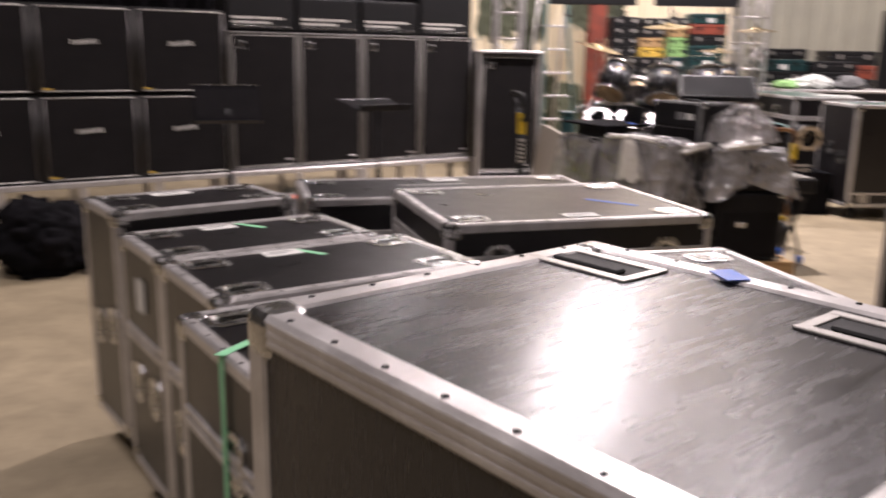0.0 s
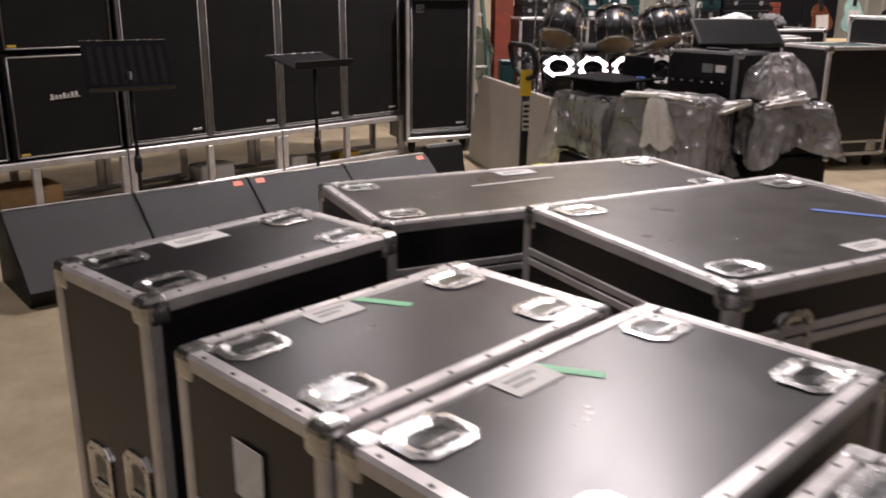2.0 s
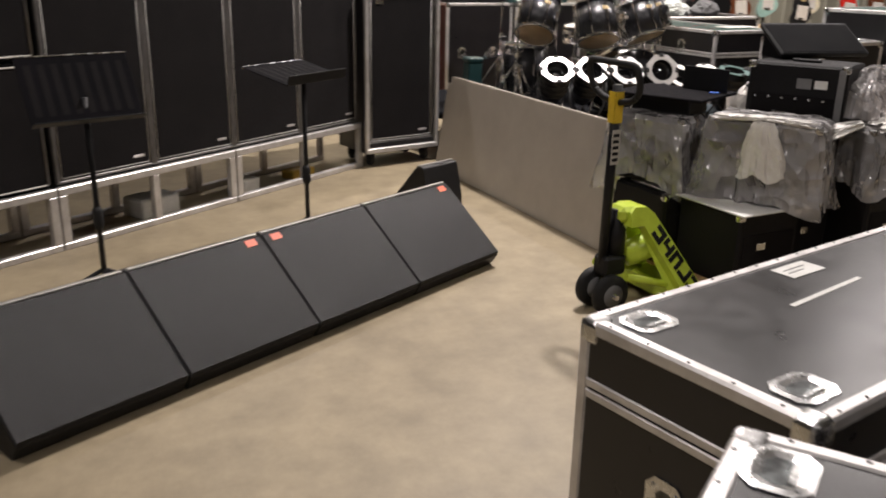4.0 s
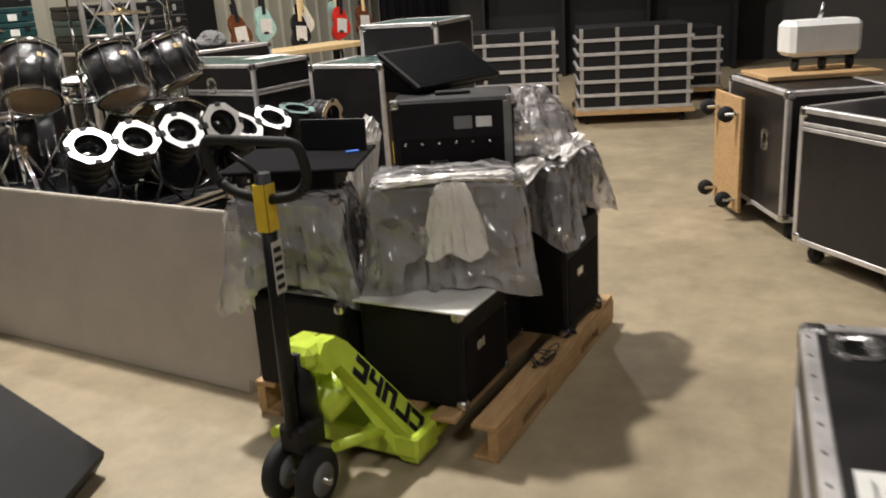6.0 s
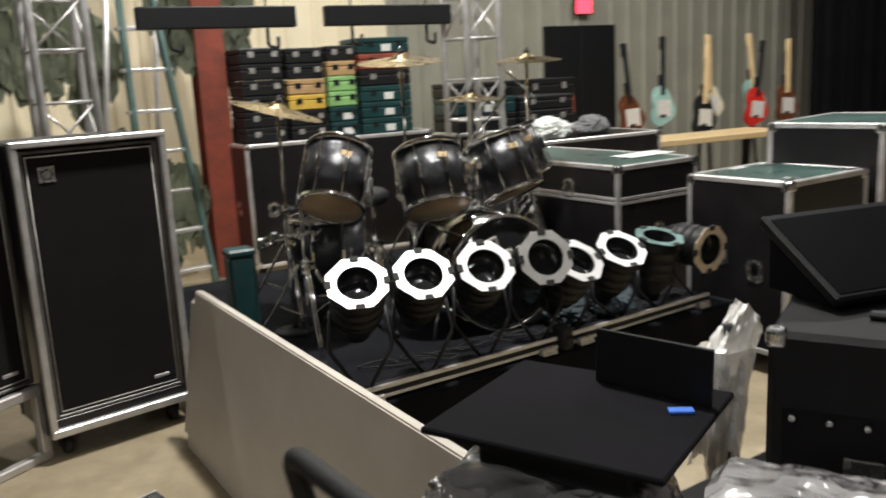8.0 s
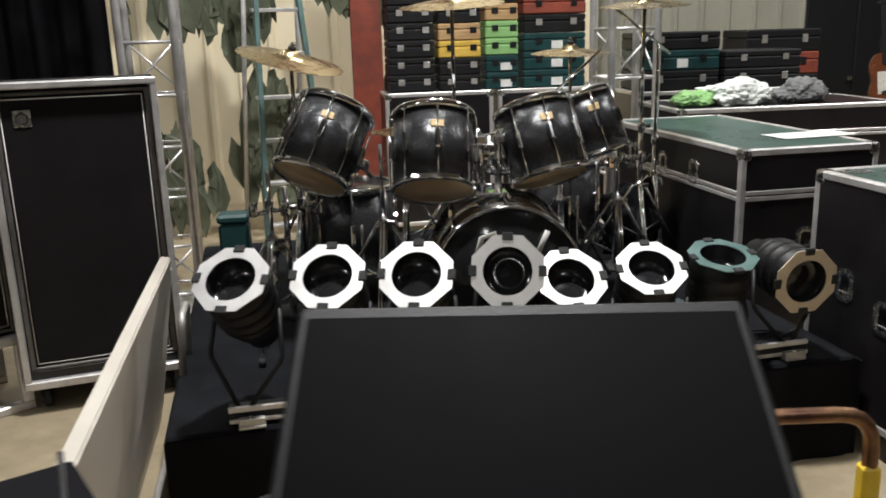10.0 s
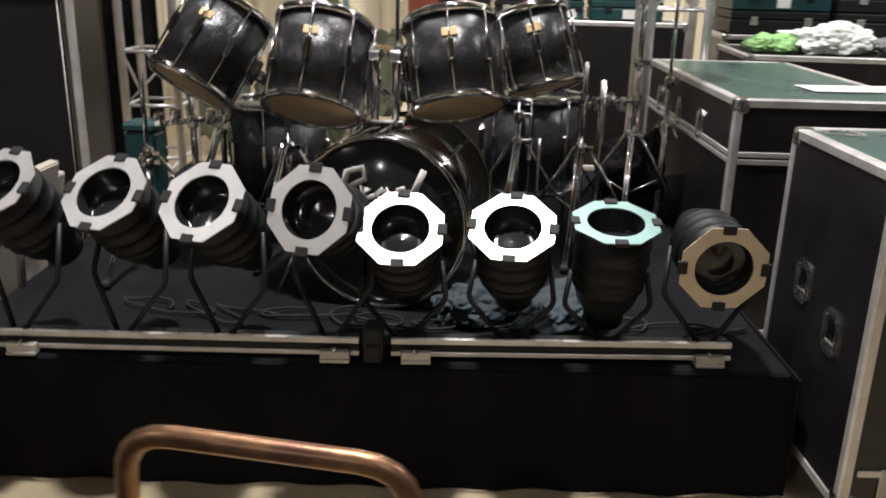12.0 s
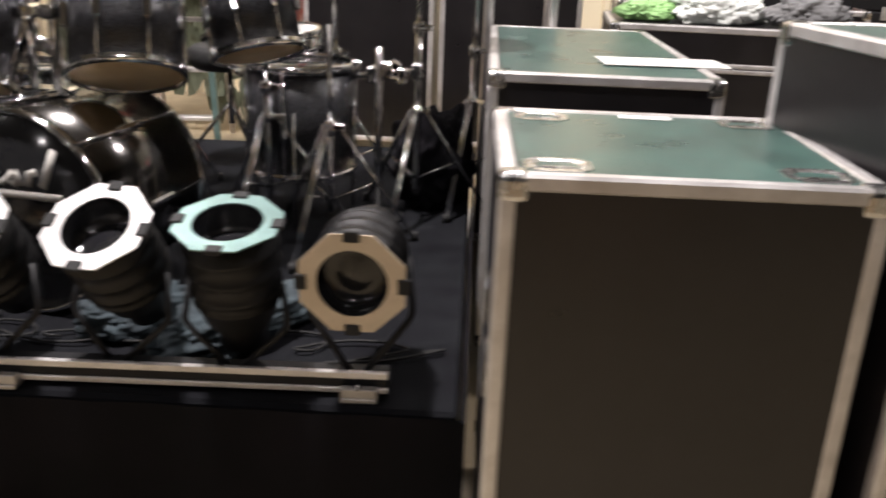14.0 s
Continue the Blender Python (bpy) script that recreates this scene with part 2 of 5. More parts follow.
def tube(bm, pts, r, seg=10, closed=False):
    """A round bar along points."""
    pts = [Vector(p) for p in pts]
    t = bmesh.new()
    rings = []
    n = len(pts)
    up = None
    for i, p in enumerate(pts):
        a = pts[i - 1] if (i or closed) else p
        b = pts[(i + 1) % n] if (i < n - 1 or closed) else p
        d = (b - a).normalized()
        if up is None:
            up = d.orthogonal().normalized()
        up = (up - d * up.dot(d)).normalized()
        s = d.cross(up)
        rings.append([t.verts.new(p + (up * math.cos(2 * math.pi * k / seg) + s * math.sin(2 * math.pi * k / seg)) * r) for k in range(seg)])
    pairs = list(zip(rings, rings[1:])) + ([(rings[-1], rings[0])] if closed else [])
    for a, b in pairs:
        for k in range(seg):
            t.faces.new((a[k], a[(k + 1) % seg], b[(k + 1) % seg], b[k])).smooth = True
    if not closed:
        t.faces.new(list(reversed(rings[0])))
        t.faces.new(rings[-1])
    merge(bm, t)


def rounded(pts, r, n=5):
    """Points of a polyline with rounded inner corners."""
    pts = [Vector(p) for p in pts]
    out = [pts[0]]
    for a, b, c in zip(pts, pts[1:], pts[2:]):
        u, w = (a - b).normalized() * r, (c - b).normalized() * r
        for k in range(n + 1):
            s = k / n
            out.append((b + u) * (1 - s) ** 2 + b * 2 * s * (1 - s) + (b + w) * s ** 2)
    return out + [pts[-1]]


def thing(name, m, label, category, group="", kind=""):
    ob = new(name)
    ob.matrix_world = m
    return tagged(ob, label, category, group, kind)


def part(name, bm, mat, parent=None, label="", m=None):
    me = bpy.data.meshes.new(name)
    bm.to_mesh(me)
    bm.free()
    me.materials.append(mat)
    ob = new(name, me)
    if parent is not None:
        ob.parent = parent
    if m is not None:
        ob.matrix_local = m
    return tagged(ob, label)


def piece(name, me, parent, m):
    ob = new(name, me)
    ob.parent = parent
    ob.matrix_local = m
    return ob


def boxpart(name, mat, parent, x0, x1, y0, y1, z0, z1, bev=0.004, label="", m=None):
    bm = bmesh.new()
    box(bm, x0, x1, y0, y1, z0, z1, bev)
    return part(name, bm, mat, parent, label, m)


def tubepart(name, mat, parent, pts, r, seg=10, label="", closed=False):
    bm = bmesh.new()
    tube(bm, pts, r, seg, closed)
    return part(name, bm, mat, parent, label)


def lathepart(name, mat, parent, rows, m=None, seg=20, label=""):
    bm = bmesh.new()
    lathe(bm, rows, seg)
    return part(name, bm, mat, parent, label, m)


def text_part(name, words, size, mat, parent, m, label="", shear=0.0, bold=0.0):
    cu = bpy.data.curves.new(name, "FONT")
    cu.body, cu.size, cu.extrude, cu.shear, cu.offset = words, size, 0.0015, shear, bold
    cu.align_x, cu.align_y = "CENTER", "CENTER"
    tmp = bpy.data.objects.new("tmp", cu)
    me = bpy.data.meshes.new_from_object(tmp)
    bpy.data.objects.remove(tmp)
    me.materials.append(mat)
    ob = new(name, me)
    ob.parent = parent
    ob.matrix_local = m
    return tagged(ob, label)


# ---- setting ----
def slab(name, mat, x0, x1, y0, y1, z0, z1):
    bm = bmesh.new()
    box(bm, x0, x1, y0, y1, z0, z1)
    ob = part(name, bm, mat)
    return tagged(ob, kind="structure")


X0, X1, Y0, Y1, TOP = -9.0, 14.0, -7.0, 15.0, 6.5
slab("floor", CONCRETE, X0 - 0.3, X1 + 0.3, Y0 - 0.3, Y1 + 0.3, -0.2, 0)
slab("ceiling", CEIL, X0 - 0.3, X1 + 0.3, Y0 - 0.3, Y1 + 0.3, TOP, TOP + 0.2)
slab("wall_west", WALL_DARK, X0 - 0.3, X0, Y0, Y1, 0, TOP)
slab("wall_east", WALL_DARK, X1, X1 + 0.3, Y0, Y1, 0, TOP)
slab("wall_south", WALL_DARK, X0 - 0.3, X1 + 0.3, Y0 - 0.3, Y0, 0, TOP)


def ribbed_wall(name, mat, x0, x1, y, z0, z1):
    """Cladding with trapezoid ribs every 0.3 m."""
    bm = bmesh.new()
    box(bm, x0, x1, y, y + 0.3, z0, z1)
    x = x0 + 0.15
    while x < x1 - 0.1:
        v = [bm.verts.new(p) for p in ((x - 0.045, y, z0), (x - 0.02, y - 0.035, z0), (x + 0.02, y - 0.035, z0), (x + 0.045, y, z0))]
        w = [bm.verts.new((a.co.x, a.co.y, z1)) for a in v]
        for i in range(3):
            bm.faces.new((v[i], v[i + 1], w[i + 1], w[i]))
        x += 0.3
    return tagged(part(name, bm, mat), kind="structure")


# Dim right part and lit left part, the light put into their colours.
ribbed_wall("wall_north", WALL_METAL_DIM, 4.6, X1, Y1, 0, TOP)
ribbed_wall("wall_north_cream_lit", WALL_CREAM_LIT, X0, 4.6, Y1 - 0.6, 0, TOP)

# high-bay lamps
def bay_lamp(x, y, power, size=0.35, warm=(1.0, 0.93, 0.83)):
    t = thing("high_bay_lamp", pose(x, y, TOP - 0.6), "round metal high-bay lamp hanging from the ceiling", "lamp", "high-bay lamps")
    lathepart("reflector", ALU_DULL, t, [(0.28, 0.0), (0.24, 0.1), (0.12, 0.24), (0.1, 0.4)])
    tubepart("rod", BLACK, t, [(0, 0, 0.38), (0, 0, 0.6)], 0.012)
    li = bpy.data.lights.new("lamp_light", "AREA")
    li.shape, li.size, li.energy, li.color = "DISK", size, power, warm
    lo = new("lamp_light", li)
    lo.parent = t
    lo.location = (0, 0, -0.03)


for x, y, p in LAMPS:
    bay_lamp(x, y, p)


# ---- flight cases ----
def ball_corner_mesh():
    bm = bmesh.new()
    box(bm, -0.03, 0.03, -0.03, 0.03, -0.03, 0.03, 0.016, seg=3)
    me = bpy.data.meshes.new("ball_corner")
    bm.to_mesh(me)
    bm.free()
    me.materials.append(STEEL)
    return me


BALL = ball_corner_mesh()


def dish_mesh(w, d, mat_frame, name):
    """A shallow cup: a pressed octagonal rim round a sloping bowl, its floor kept just above the board and coloured
    dark for the shade of a deeper recess.
    """
    bm = bmesh.new()
    def loop(a, b, c, z):
        return [bm.verts.new(p) for p in ((-a + c, -b, z), (a - c, -b, z), (a, -b + c, z), (a, b - c, z), (a - c, b, z), (-a + c, b, z), (-a, b - c, z), (-a, -b + c, z))]
    ls = [loop(w / 2, d / 2, 0.022, 0.0), loop(w / 2, d / 2, 0.022, 0.0035), loop(w / 2 - 0.013, d / 2 - 0.013, 0.018, 0.0045), loop(w / 2 - 0.026, d / 2 - 0.026, 0.012, 0.0008)]
    for a, b in zip(ls, ls[1:]):
        for i in range(8):
            bm.faces.new((a[i], a[(i + 1) % 8], b[(i + 1) % 8], b[i]))
    # The floor takes the dark colour that paints the recess's shade.
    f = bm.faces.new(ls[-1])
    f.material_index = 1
    for sx in (-1, 1):
        for sy in (-1, 1):
            lathe(bm, [(0.005, 0.005), (0.005, 0.0055), (0.002, 0.0062)], 8, Matrix.Translation((sx * (w / 2 - 0.012 - 0.008), sy * (d / 2 - 0.012 - 0.008), 0)))
    box(bm, -w / 4, w / 4, -d / 4, -d / 4 + 0.01, 0.001, 0.0045, 0.002)
    me = bpy.data.meshes.new(name)
    bm.to_mesh(me)
    bm.free()
    me.materials.append(mat_frame)
    me.materials.append(DISH_SHADE)
    return me


DISHM = dish_mesh(0.125, 0.1, STEEL, "dish")
LATCHM = dish_mesh(0.1, 0.13, STEEL, "latch")


def caster_mesh():
    bm = bmesh.new()
    lathe(bm, [(0.015, -0.02), (0.045, -0.018), (0.05, -0.008), (0.05, 0.008), (0.045, 0.018), (0.015, 0.02)], 16, pose(0, 0, 0.05, 90, 0, 90))
    box(bm, -0.03, -0.024, -0.02, 0.02, 0.04, 0.105)
    box(bm, 0.024, 0.03, -0.02, 0.02, 0.04, 0.105)
    box(bm, -0.045, 0.045, -0.04, 0.04, 0.103, 0.112)
    me = bpy.data.meshes.new("caster")
    bm.to_mesh(me)
    bm.free()
    me.materials.append(RUBBER)
    return me


CASTER = caster_mesh()


def road_case(m, w, d, h, label, board=None, trim=None, lid=0.12, dishes=(), fronts=(), lefts=(), wheels=True, tr=0.034, top_board=None, group="flight cases", split=True, rights=()):
    """A flight case. Local x runs along its front, y to its back; its foot is at z 0. dishes: (x, y) on the lid; fronts, lefts: (along, z) of recessed hardware."""
    board, trim = board or LAMINATE, trim or ALU
    t = thing("flight_case", m, label, "flight case", group)
    b = 0.112 if wheels else 0.0
    z1 = h
    lz = z1 - lid if split else z1
    boxpart("body", board, t, 0.004, w - 0.004, 0.004, d - 0.004, b + 0.004, (lz if split else z1 - 0.004), 0.003)
    lidp = t
    if split:
        lidp = boxpart("lid", top_board or board, t, 0.004, w - 0.004, 0.004, d - 0.004, lz + 0.002, z1 - 0.004, 0.003)
    def bar(x0, x1, y0, y1, z0, z1):
        boxpart("edge_trim", trim, t, x0, x1, y0, y1, z0, z1, 0.006)
    e = tr
    g = 0.03
    for z in (b, z1 - e):
        bar(g, w - g, 0, e, z, z + e), bar(g, w - g, d - e, d, z, z + e)
        bar(0, e, g, d - g, z, z + e), bar(w - e, w, g, d - g, z, z + e)
    for x in (0, w - e):
        for y in (0, d - e):
            bar(x, x + e, y, y + e, b + g, z1 - g)
    if split:
        for z in (lz - 0.024, lz + 0.003):
            boxpart("lid_rail", trim, t, 0.03, w - 0.03, -0.001, 0.02, z, z + 0.021, 0.003)
            boxpart("lid_rail", trim, t, 0.03, w - 0.03, d - 0.02, d + 0.001, z, z + 0.021, 0.003)
            boxpart("lid_rail", trim, t, -0.001, 0.02, 0.03, d - 0.03, z, z + 0.021, 0.003)
            boxpart("lid_rail", trim, t, w - 0.02, w + 0.001, 0.03, d - 0.03, z, z + 0.021, 0.003)
    for x in (0.0275, w - 0.0275):
        for y in (0.0275, d - 0.0275):
            for z in (b + 0.0275, z1 - 0.0275):
                piece("ball_corner", BALL, t, pose(x, y, z))
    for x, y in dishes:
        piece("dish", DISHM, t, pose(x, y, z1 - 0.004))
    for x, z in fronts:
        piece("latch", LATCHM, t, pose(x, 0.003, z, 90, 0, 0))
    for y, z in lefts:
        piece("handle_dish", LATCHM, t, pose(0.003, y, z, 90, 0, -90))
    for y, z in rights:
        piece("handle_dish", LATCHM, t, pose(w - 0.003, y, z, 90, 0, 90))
    if wheels:
        for x in (0.09, w - 0.09):
            for y in (0.09, d - 0.09):
                piece("caster", CASTER, t, pose(x, y, 0))
    return t


def strip(name, mat, parent, x, y, z, L, wd, ang, label=""):
    bm = bmesh.new()
    box(bm, -L / 2, L / 2, -wd / 2, wd / 2, 0, 0.0012)
    part(name, bm, mat, parent, label, pose(x, y, z, 0, 0, ang))


def four(w, d, ix=0.11, iy=0.1):
    return [(ix, iy), (w - ix, iy), (ix, d - iy), (w - ix, d - iy)]


RIVET = bpy.data.meshes.new("rivet")
rivet_bm = bmesh.new()
lathe(rivet_bm, [(0.0042, 0.0), (0.0038, 0.0012), (0.001, 0.0018)], 8)
rivet_bm.to_mesh(RIVET)
rivet_bm.free()
RIVET.materials.append(RUBBER)


def rivet_row(t, w, d, h, gap=0.085):
    """Rivets along the four top edges of a case, on the lid and on the sides."""
    for L, spot in ((w, lambda q: ((q, 0.013), (q, d - 0.013))), (d, lambda q: ((0.013, q), (w - 0.013, q)))):
        n = int((L - 0.16) / gap)
        for k in range(n + 1):
            for x, y in spot(0.08 + (L - 0.16) * k / n):
                piece("rivet", RIVET, t, pose(x, y, h))


def label_card(t, x, y, z, ang=0, w=0.11, d=0.07):
    bm = bmesh.new()
    box(bm, -w / 2, w / 2, -d / 2, d / 2, 0, 0.002)
    c = part("label_card", bm, PAPER, t, "white paper label", pose(x, y, z, 0, 0, ang))
    for k in range(2):
        bm = bmesh.new()
        box(bm, -w * 0.36, w * (0.3 - 0.2 * k), -0.0025, 0.0025, 0.002, 0.0024)
        part("print_bar", bm, BAG_GREY, c, "", pose(0, d * (0.15 - 0.25 * k), 0))


# the cluster at the start of the walk
c = road_case(pose(-0.29, 2.424, 0, 0, 0, 34.6), 0.765, 0.45, 0.875, "black flight case with aluminium edges, green tape and label on lid", dishes=four(0.765, 0.45, 0.1, 0.085), lid=0.3, split=True, lefts=((0.14, 0.42), (0.32, 0.42)))
strip("tape", TAPE_GREEN, c, 0.40, 0.37, 0.8715, 0.13, 0.022, -62, "green tape")
label_card(c, 0.33, 0.39, 0.8715)
b_ = road_case(pose(-0.555, 2.815, 0, 0, 0, 35.5), 0.70, 0.415, 0.872, "black flight case with aluminium edges and strip of green tape", dishes=four(0.70, 0.415, 0.1, 0.085), lid=0.3, lefts=((0.12, 0.42), (0.29, 0.42)))
strip("tape", TAPE_GREEN, b_, 0.40, 0.34, 0.8685, 0.13, 0.022, -62, "green tape")
label_card(b_, 0.3, 0.36, 0.8685)
bm = bmesh.new()
box(bm, 0, 0.001, -0.04, 0.04, -0.05, 0.05)
part("label_card", bm, PAPER, b_, "", pose(-0.002, 0.2, 0.72))
a = road_case(pose(-0.856, 3.271, 0, 0, 0, 38), 0.648, 0.372, 0.91, "narrow black flight case with aluminium edges beside the floor wedges", dishes=four(0.648, 0.372, 0.1, 0.08), lid=0.1, split=False, lefts=((0.1, 0.5), (0.26, 0.46)))
label_card(a, 0.3, 0.3, 0.9065, 0, 0.14, 0.06)
d_ = road_case(pose(0.226, 3.153, 0, 0, 0, 17.3), 0.955, 0.735, 0.917, "wide black flight case with butterfly latches and blue tape", dishes=four(0.955, 0.735), lid=0.13, fronts=((0.18, 0.78), (0.78, 0.78)))
strip("tape", TAPE_BLUE, d_, 0.72, 0.3, 0.9135, 0.2, 0.02, -52, "blue tape")
label_card(d_, 0.5, 0.09, 0.9135, 0, 0.12, 0.06)
l_ = road_case(pose(-0.36, 4.0, 0, 0, 0, 14.3), 1.34, 0.575, 0.84, "long low black flight case with recessed handles in its lid", dishes=four(1.34, 0.575), lid=0.16, fronts=((0.2, 0.6), (1.1, 0.6)), lefts=((0.3, 0.5),))
label_card(l_, 0.7, 0.49, 0.8365, 0, 0.14, 0.07)
strip("tape", PAPER, l_, 0.62, 0.36, 0.8365, 0.32, 0.014, 3, "strip of white tape")
k_ = road_case(pose(-0.05, 1.90, 0, 0, 0, 34.6), 0.60, 0.53, 0.873, "black flight case with green tape running over its edge", dishes=four(0.60, 0.53, 0.1, 0.085), lid=0.22, lefts=((0.2, 0.66),))
strip("tape", TAPE_GREEN, k_, 0.06, 0.27, 0.8735, 0.16, 0.022, 30, "green tape")
bm = bmesh.new()
box(bm, -0.0045, -0.003, -0.011, 0.011, -0.32, 0)
part("tape", bm, TAPE_GREEN, k_, "green tape", pose(0, 0.235, 0.874))
boxpart("card_holder", ALU_DULL, k_, 0.065, 0.215, 0.115, 0.225, 0.869, 0.8705, 0.0, "clear card holder")
label_card(k_, 0.14, 0.17, 0.8708, 0, 0.12, 0.08)
x_ = road_case(pose(0.60, 2.24, 0, 0, 0, 15), 0.62, 0.62, 0.9, "black flight case with scuffed lid among the others", LAMINATE_WORN, dishes=four(0.62, 0.62), lid=0.12)
z_ = road_case(pose(0.458, 0.98, 0, 0, 0, 40.7), 0.60, 0.68, 1.155, "large black flight case with worn laminate lid", LAMINATE_WORN, lid=0.1, split=False, tr=0.042)
for px, py in ((0.49, 0.58), (0.49, 0.17)):
    bm = bmesh.new()
    for s in (-1, 1):
        box(bm, -0.09, 0.09, s * 0.04 - 0.008, s * 0.04 + 0.008, 0, 0.004, 0.001)
        box(bm, s * 0.082 - 0.008, s * 0.082 + 0.008, -0.032, 0.032, 0, 0.0035, 0.001)
    r = part("handle_dish", bm, ALU_DULL, z_, "", pose(px, py, 1.1512, 0, 0, 90))
    boxpart("recess", RUBBER, r, -0.074, 0.074, -0.032, 0.032, 0.0, 0.0012, 0.0, "dark recess")
    boxpart("handle_grip", RUBBER, r, -0.06, 0.06, 0.004, 0.026, 0.0012, 0.007, 0.003, "black rubber grip")
bm = bmesh.new()
for q in range(3):
    box(bm, -0.0012, 0.0, 0.05, 0.63, 1.121 + q * 0.011, 1.127 + q * 0.011)
part("trim_ribs", bm, ALU, z_)
strip("tape", TAPE_BLUE, z_, 0.575, 0.42, 1.1565, 0.055, 0.035, 60, "blue tape")

for case_, w, d, h in ((c, 0.765, 0.45, 0.875), (b_, 0.70, 0.415, 0.872), (a, 0.648, 0.372, 0.91), (d_, 0.955, 0.735, 0.917), (l_, 1.34, 0.575, 0.84), (k_, 0.60, 0.53, 0.873), (z_, 0.60, 0.68, 1.155)):
    rivet_row(case_, w, d, h)

n_ = road_case(pose(2.16, 4.3, 0, 0, 0, -62), 0.9, 0.6, 0.87, "tall black flight case with butterfly latches", LAMINATE, dishes=four(0.9, 0.6), lid=0.14, fronts=((0.1, 0.74), (0.7, 0.74)), lefts=((0.3, 0.7),))
n2 = road_case(pose(2.42, 4.66, 0.87, 0, 0, -62), 0.75, 0.5, 0.12, "flat green-lidded flight case resting on another case", LAMINATE_GREEN_SHEEN, wheels=False, split=False)
f_ = road_case(pose(3.26, 4.94, 0, 0, 0, -38), 1.1, 0.7, 0.84, "black flight case on casters with rail of corner rivets", LAMINATE, lid=0.1)


# ---- the wall of amplifier cabinets ----
WALL_ROT = 35
WALL = pose(0.34, 9.56, 0, 0, 0, WALL_ROT)


def tall_cab(m, w=0.655, h=1.21, d=0.41, label="tall black bass cabinet with cloth grille and white piping", dolly=False):
    t = thing("bass_cabinet", m, label, "speaker cabinet", "bass cabinets")
    boxpart("body", TOLEX, t, 0, w, 0.02, d, 0, h, 0.012)
    e = 0.016
    boxpart("grille", GRILLE, t, 0.034, w - 0.034, 0.002, 0.022, 0.034, h - 0.034, 0.004)
    for x in (0, w - e):
        boxpart("edge_trim", DARK_TRIM, t, x - 0.004, x + e + 0.004, 0.0, 0.03, 0, h, 0.004)
    for z in (0, h - e):
        boxpart("edge_trim", DARK_TRIM, t, e, w - e, 0.001, 0.03, z, z + e, 0.004)
    p = 0.03
    for x in (p, w - p):
        tubepart("piping", PIPING, t, [(x, 0.003, p), (x, 0.003, h - p)], 0.0028, 6)
    for z in (p, h - p):
        tubepart("piping", PIPING, t, [(p, 0.003, z), (w - p, 0.003, z)], 0.0028, 6)
    bd = boxpart("badge", STEEL, t, 0.075, 0.145, -0.002, 0.003, h - 0.145, h - 0.075, 0.002, "square silver badge")
    bm = bmesh.new()
    lathe(bm, [(0.026, 0), (0.026, 0.003), (0.019, 0.003), (0.019, 0.001)], 16, pose(0.11, -0.002, h - 0.11, 90, 0, 0), caps=False)
    part("badge_ring", bm, BLACK, bd)
    boxpart("name_plate", ALU, t, w - 0.145, w - 0.07, -0.001, 0.004, 0.066, 0.082, 0.001)
    return t


for k in range(4):
    tall_cab(WALL @ pose(-2.52 + k * 0.66, 0.0, 0.372))


def half_stack_cab(m):
    t = thing("guitar_cabinet", m, "black four-speaker guitar cabinet with white script logo", "speaker cabinet", "guitar cabinets")
    w, h, d = 0.755, 0.695, 0.36
    boxpart("body", TOLEX, t, 0, w, 0.02, d, 0, h, 0.014)
    boxpart("grille", GRILLE, t, 0.035, w - 0.035, 0.004, 0.022, 0.03, h - 0.03, 0.004)
    for z in (0.024, h - 0.024):
        tubepart("piping", PIPING, t, [(0.03, 0.004, z), (w - 0.03, 0.004, z)], 0.005, 6)
    for x in (0.028, w - 0.028):
        tubepart("piping", DARK_TRIM, t, [(x, 0.004, 0.024), (x, 0.004, h - 0.024)], 0.008, 6)
    # plain script-like logo bar
    bm = bmesh.new()
    for q in range(7):
        box(bm, q * 0.027, q * 0.027 + 0.018, -0.004, 0.004, 0 if q else -0.01, 0.028 if q in (0, 3, 5, 6) else 0.018, 0.002)
    box(bm, -0.01, 0.195, -0.003, 0.003, -0.008, -0.003)
    part("logo", bm, PIPING, t, "white script logo", pose(w / 2 - 0.1, 0.002, h * 0.57, 0, -3, 0))
    boxpart("plate", TAPE_YELLOW, t, 0.045, 0.10, 0.0, 0.006, 0.034, 0.05, 0.001, "small gold plate")
    return t


first = half_stack_cab(WALL @ pose(-3.30, 0, 0.36))
for row in range(2):
    for k in range(4):
        if row or k:
            copy_thing(first, WALL @ pose(-3.30 - k * 0.77, 0, 0.36 + row * 0.70))


def amp_head(m, w, h, label):
    t = thing("amp_head", m, label, "amplifier", "amp heads")
    boxpart("body", TOLEX, t, 0, w, 0.01, 0.33, 0, h, 0.012)
    boxpart("front_panel", BLACK, t, 0.02, w - 0.02, 0, 0.012, 0.02, h - 0.02, 0.003)
    for q in range(2):
        boxpart("lettering_bar", PIPING, t, 0.05, w - 0.12 - 0.12 * q, -0.002, 0.002, 0.11 - 0.04 * q, 0.13 - 0.04 * q, 0.001)
    for q in range(7):
        bm = bmesh.new()
        lathe(bm, [(0.014, 0), (0.012, 0.02), (0.004, 0.021)], 10)
        part("knob", bm, STEEL, t, "", pose(0.08 + q * (w - 0.16) / 6, 0, 0.045, 90, 0, 0))
    return t


for k in (0, 1, 2, 3):
    tall = 0.32 if k in (1, 2) else 0.45
    amp_head(WALL @ pose(-2.52 + k * 0.66, 0.04, 1.583), 0.65, tall, "black amplifier head standing on a bass cabinet")

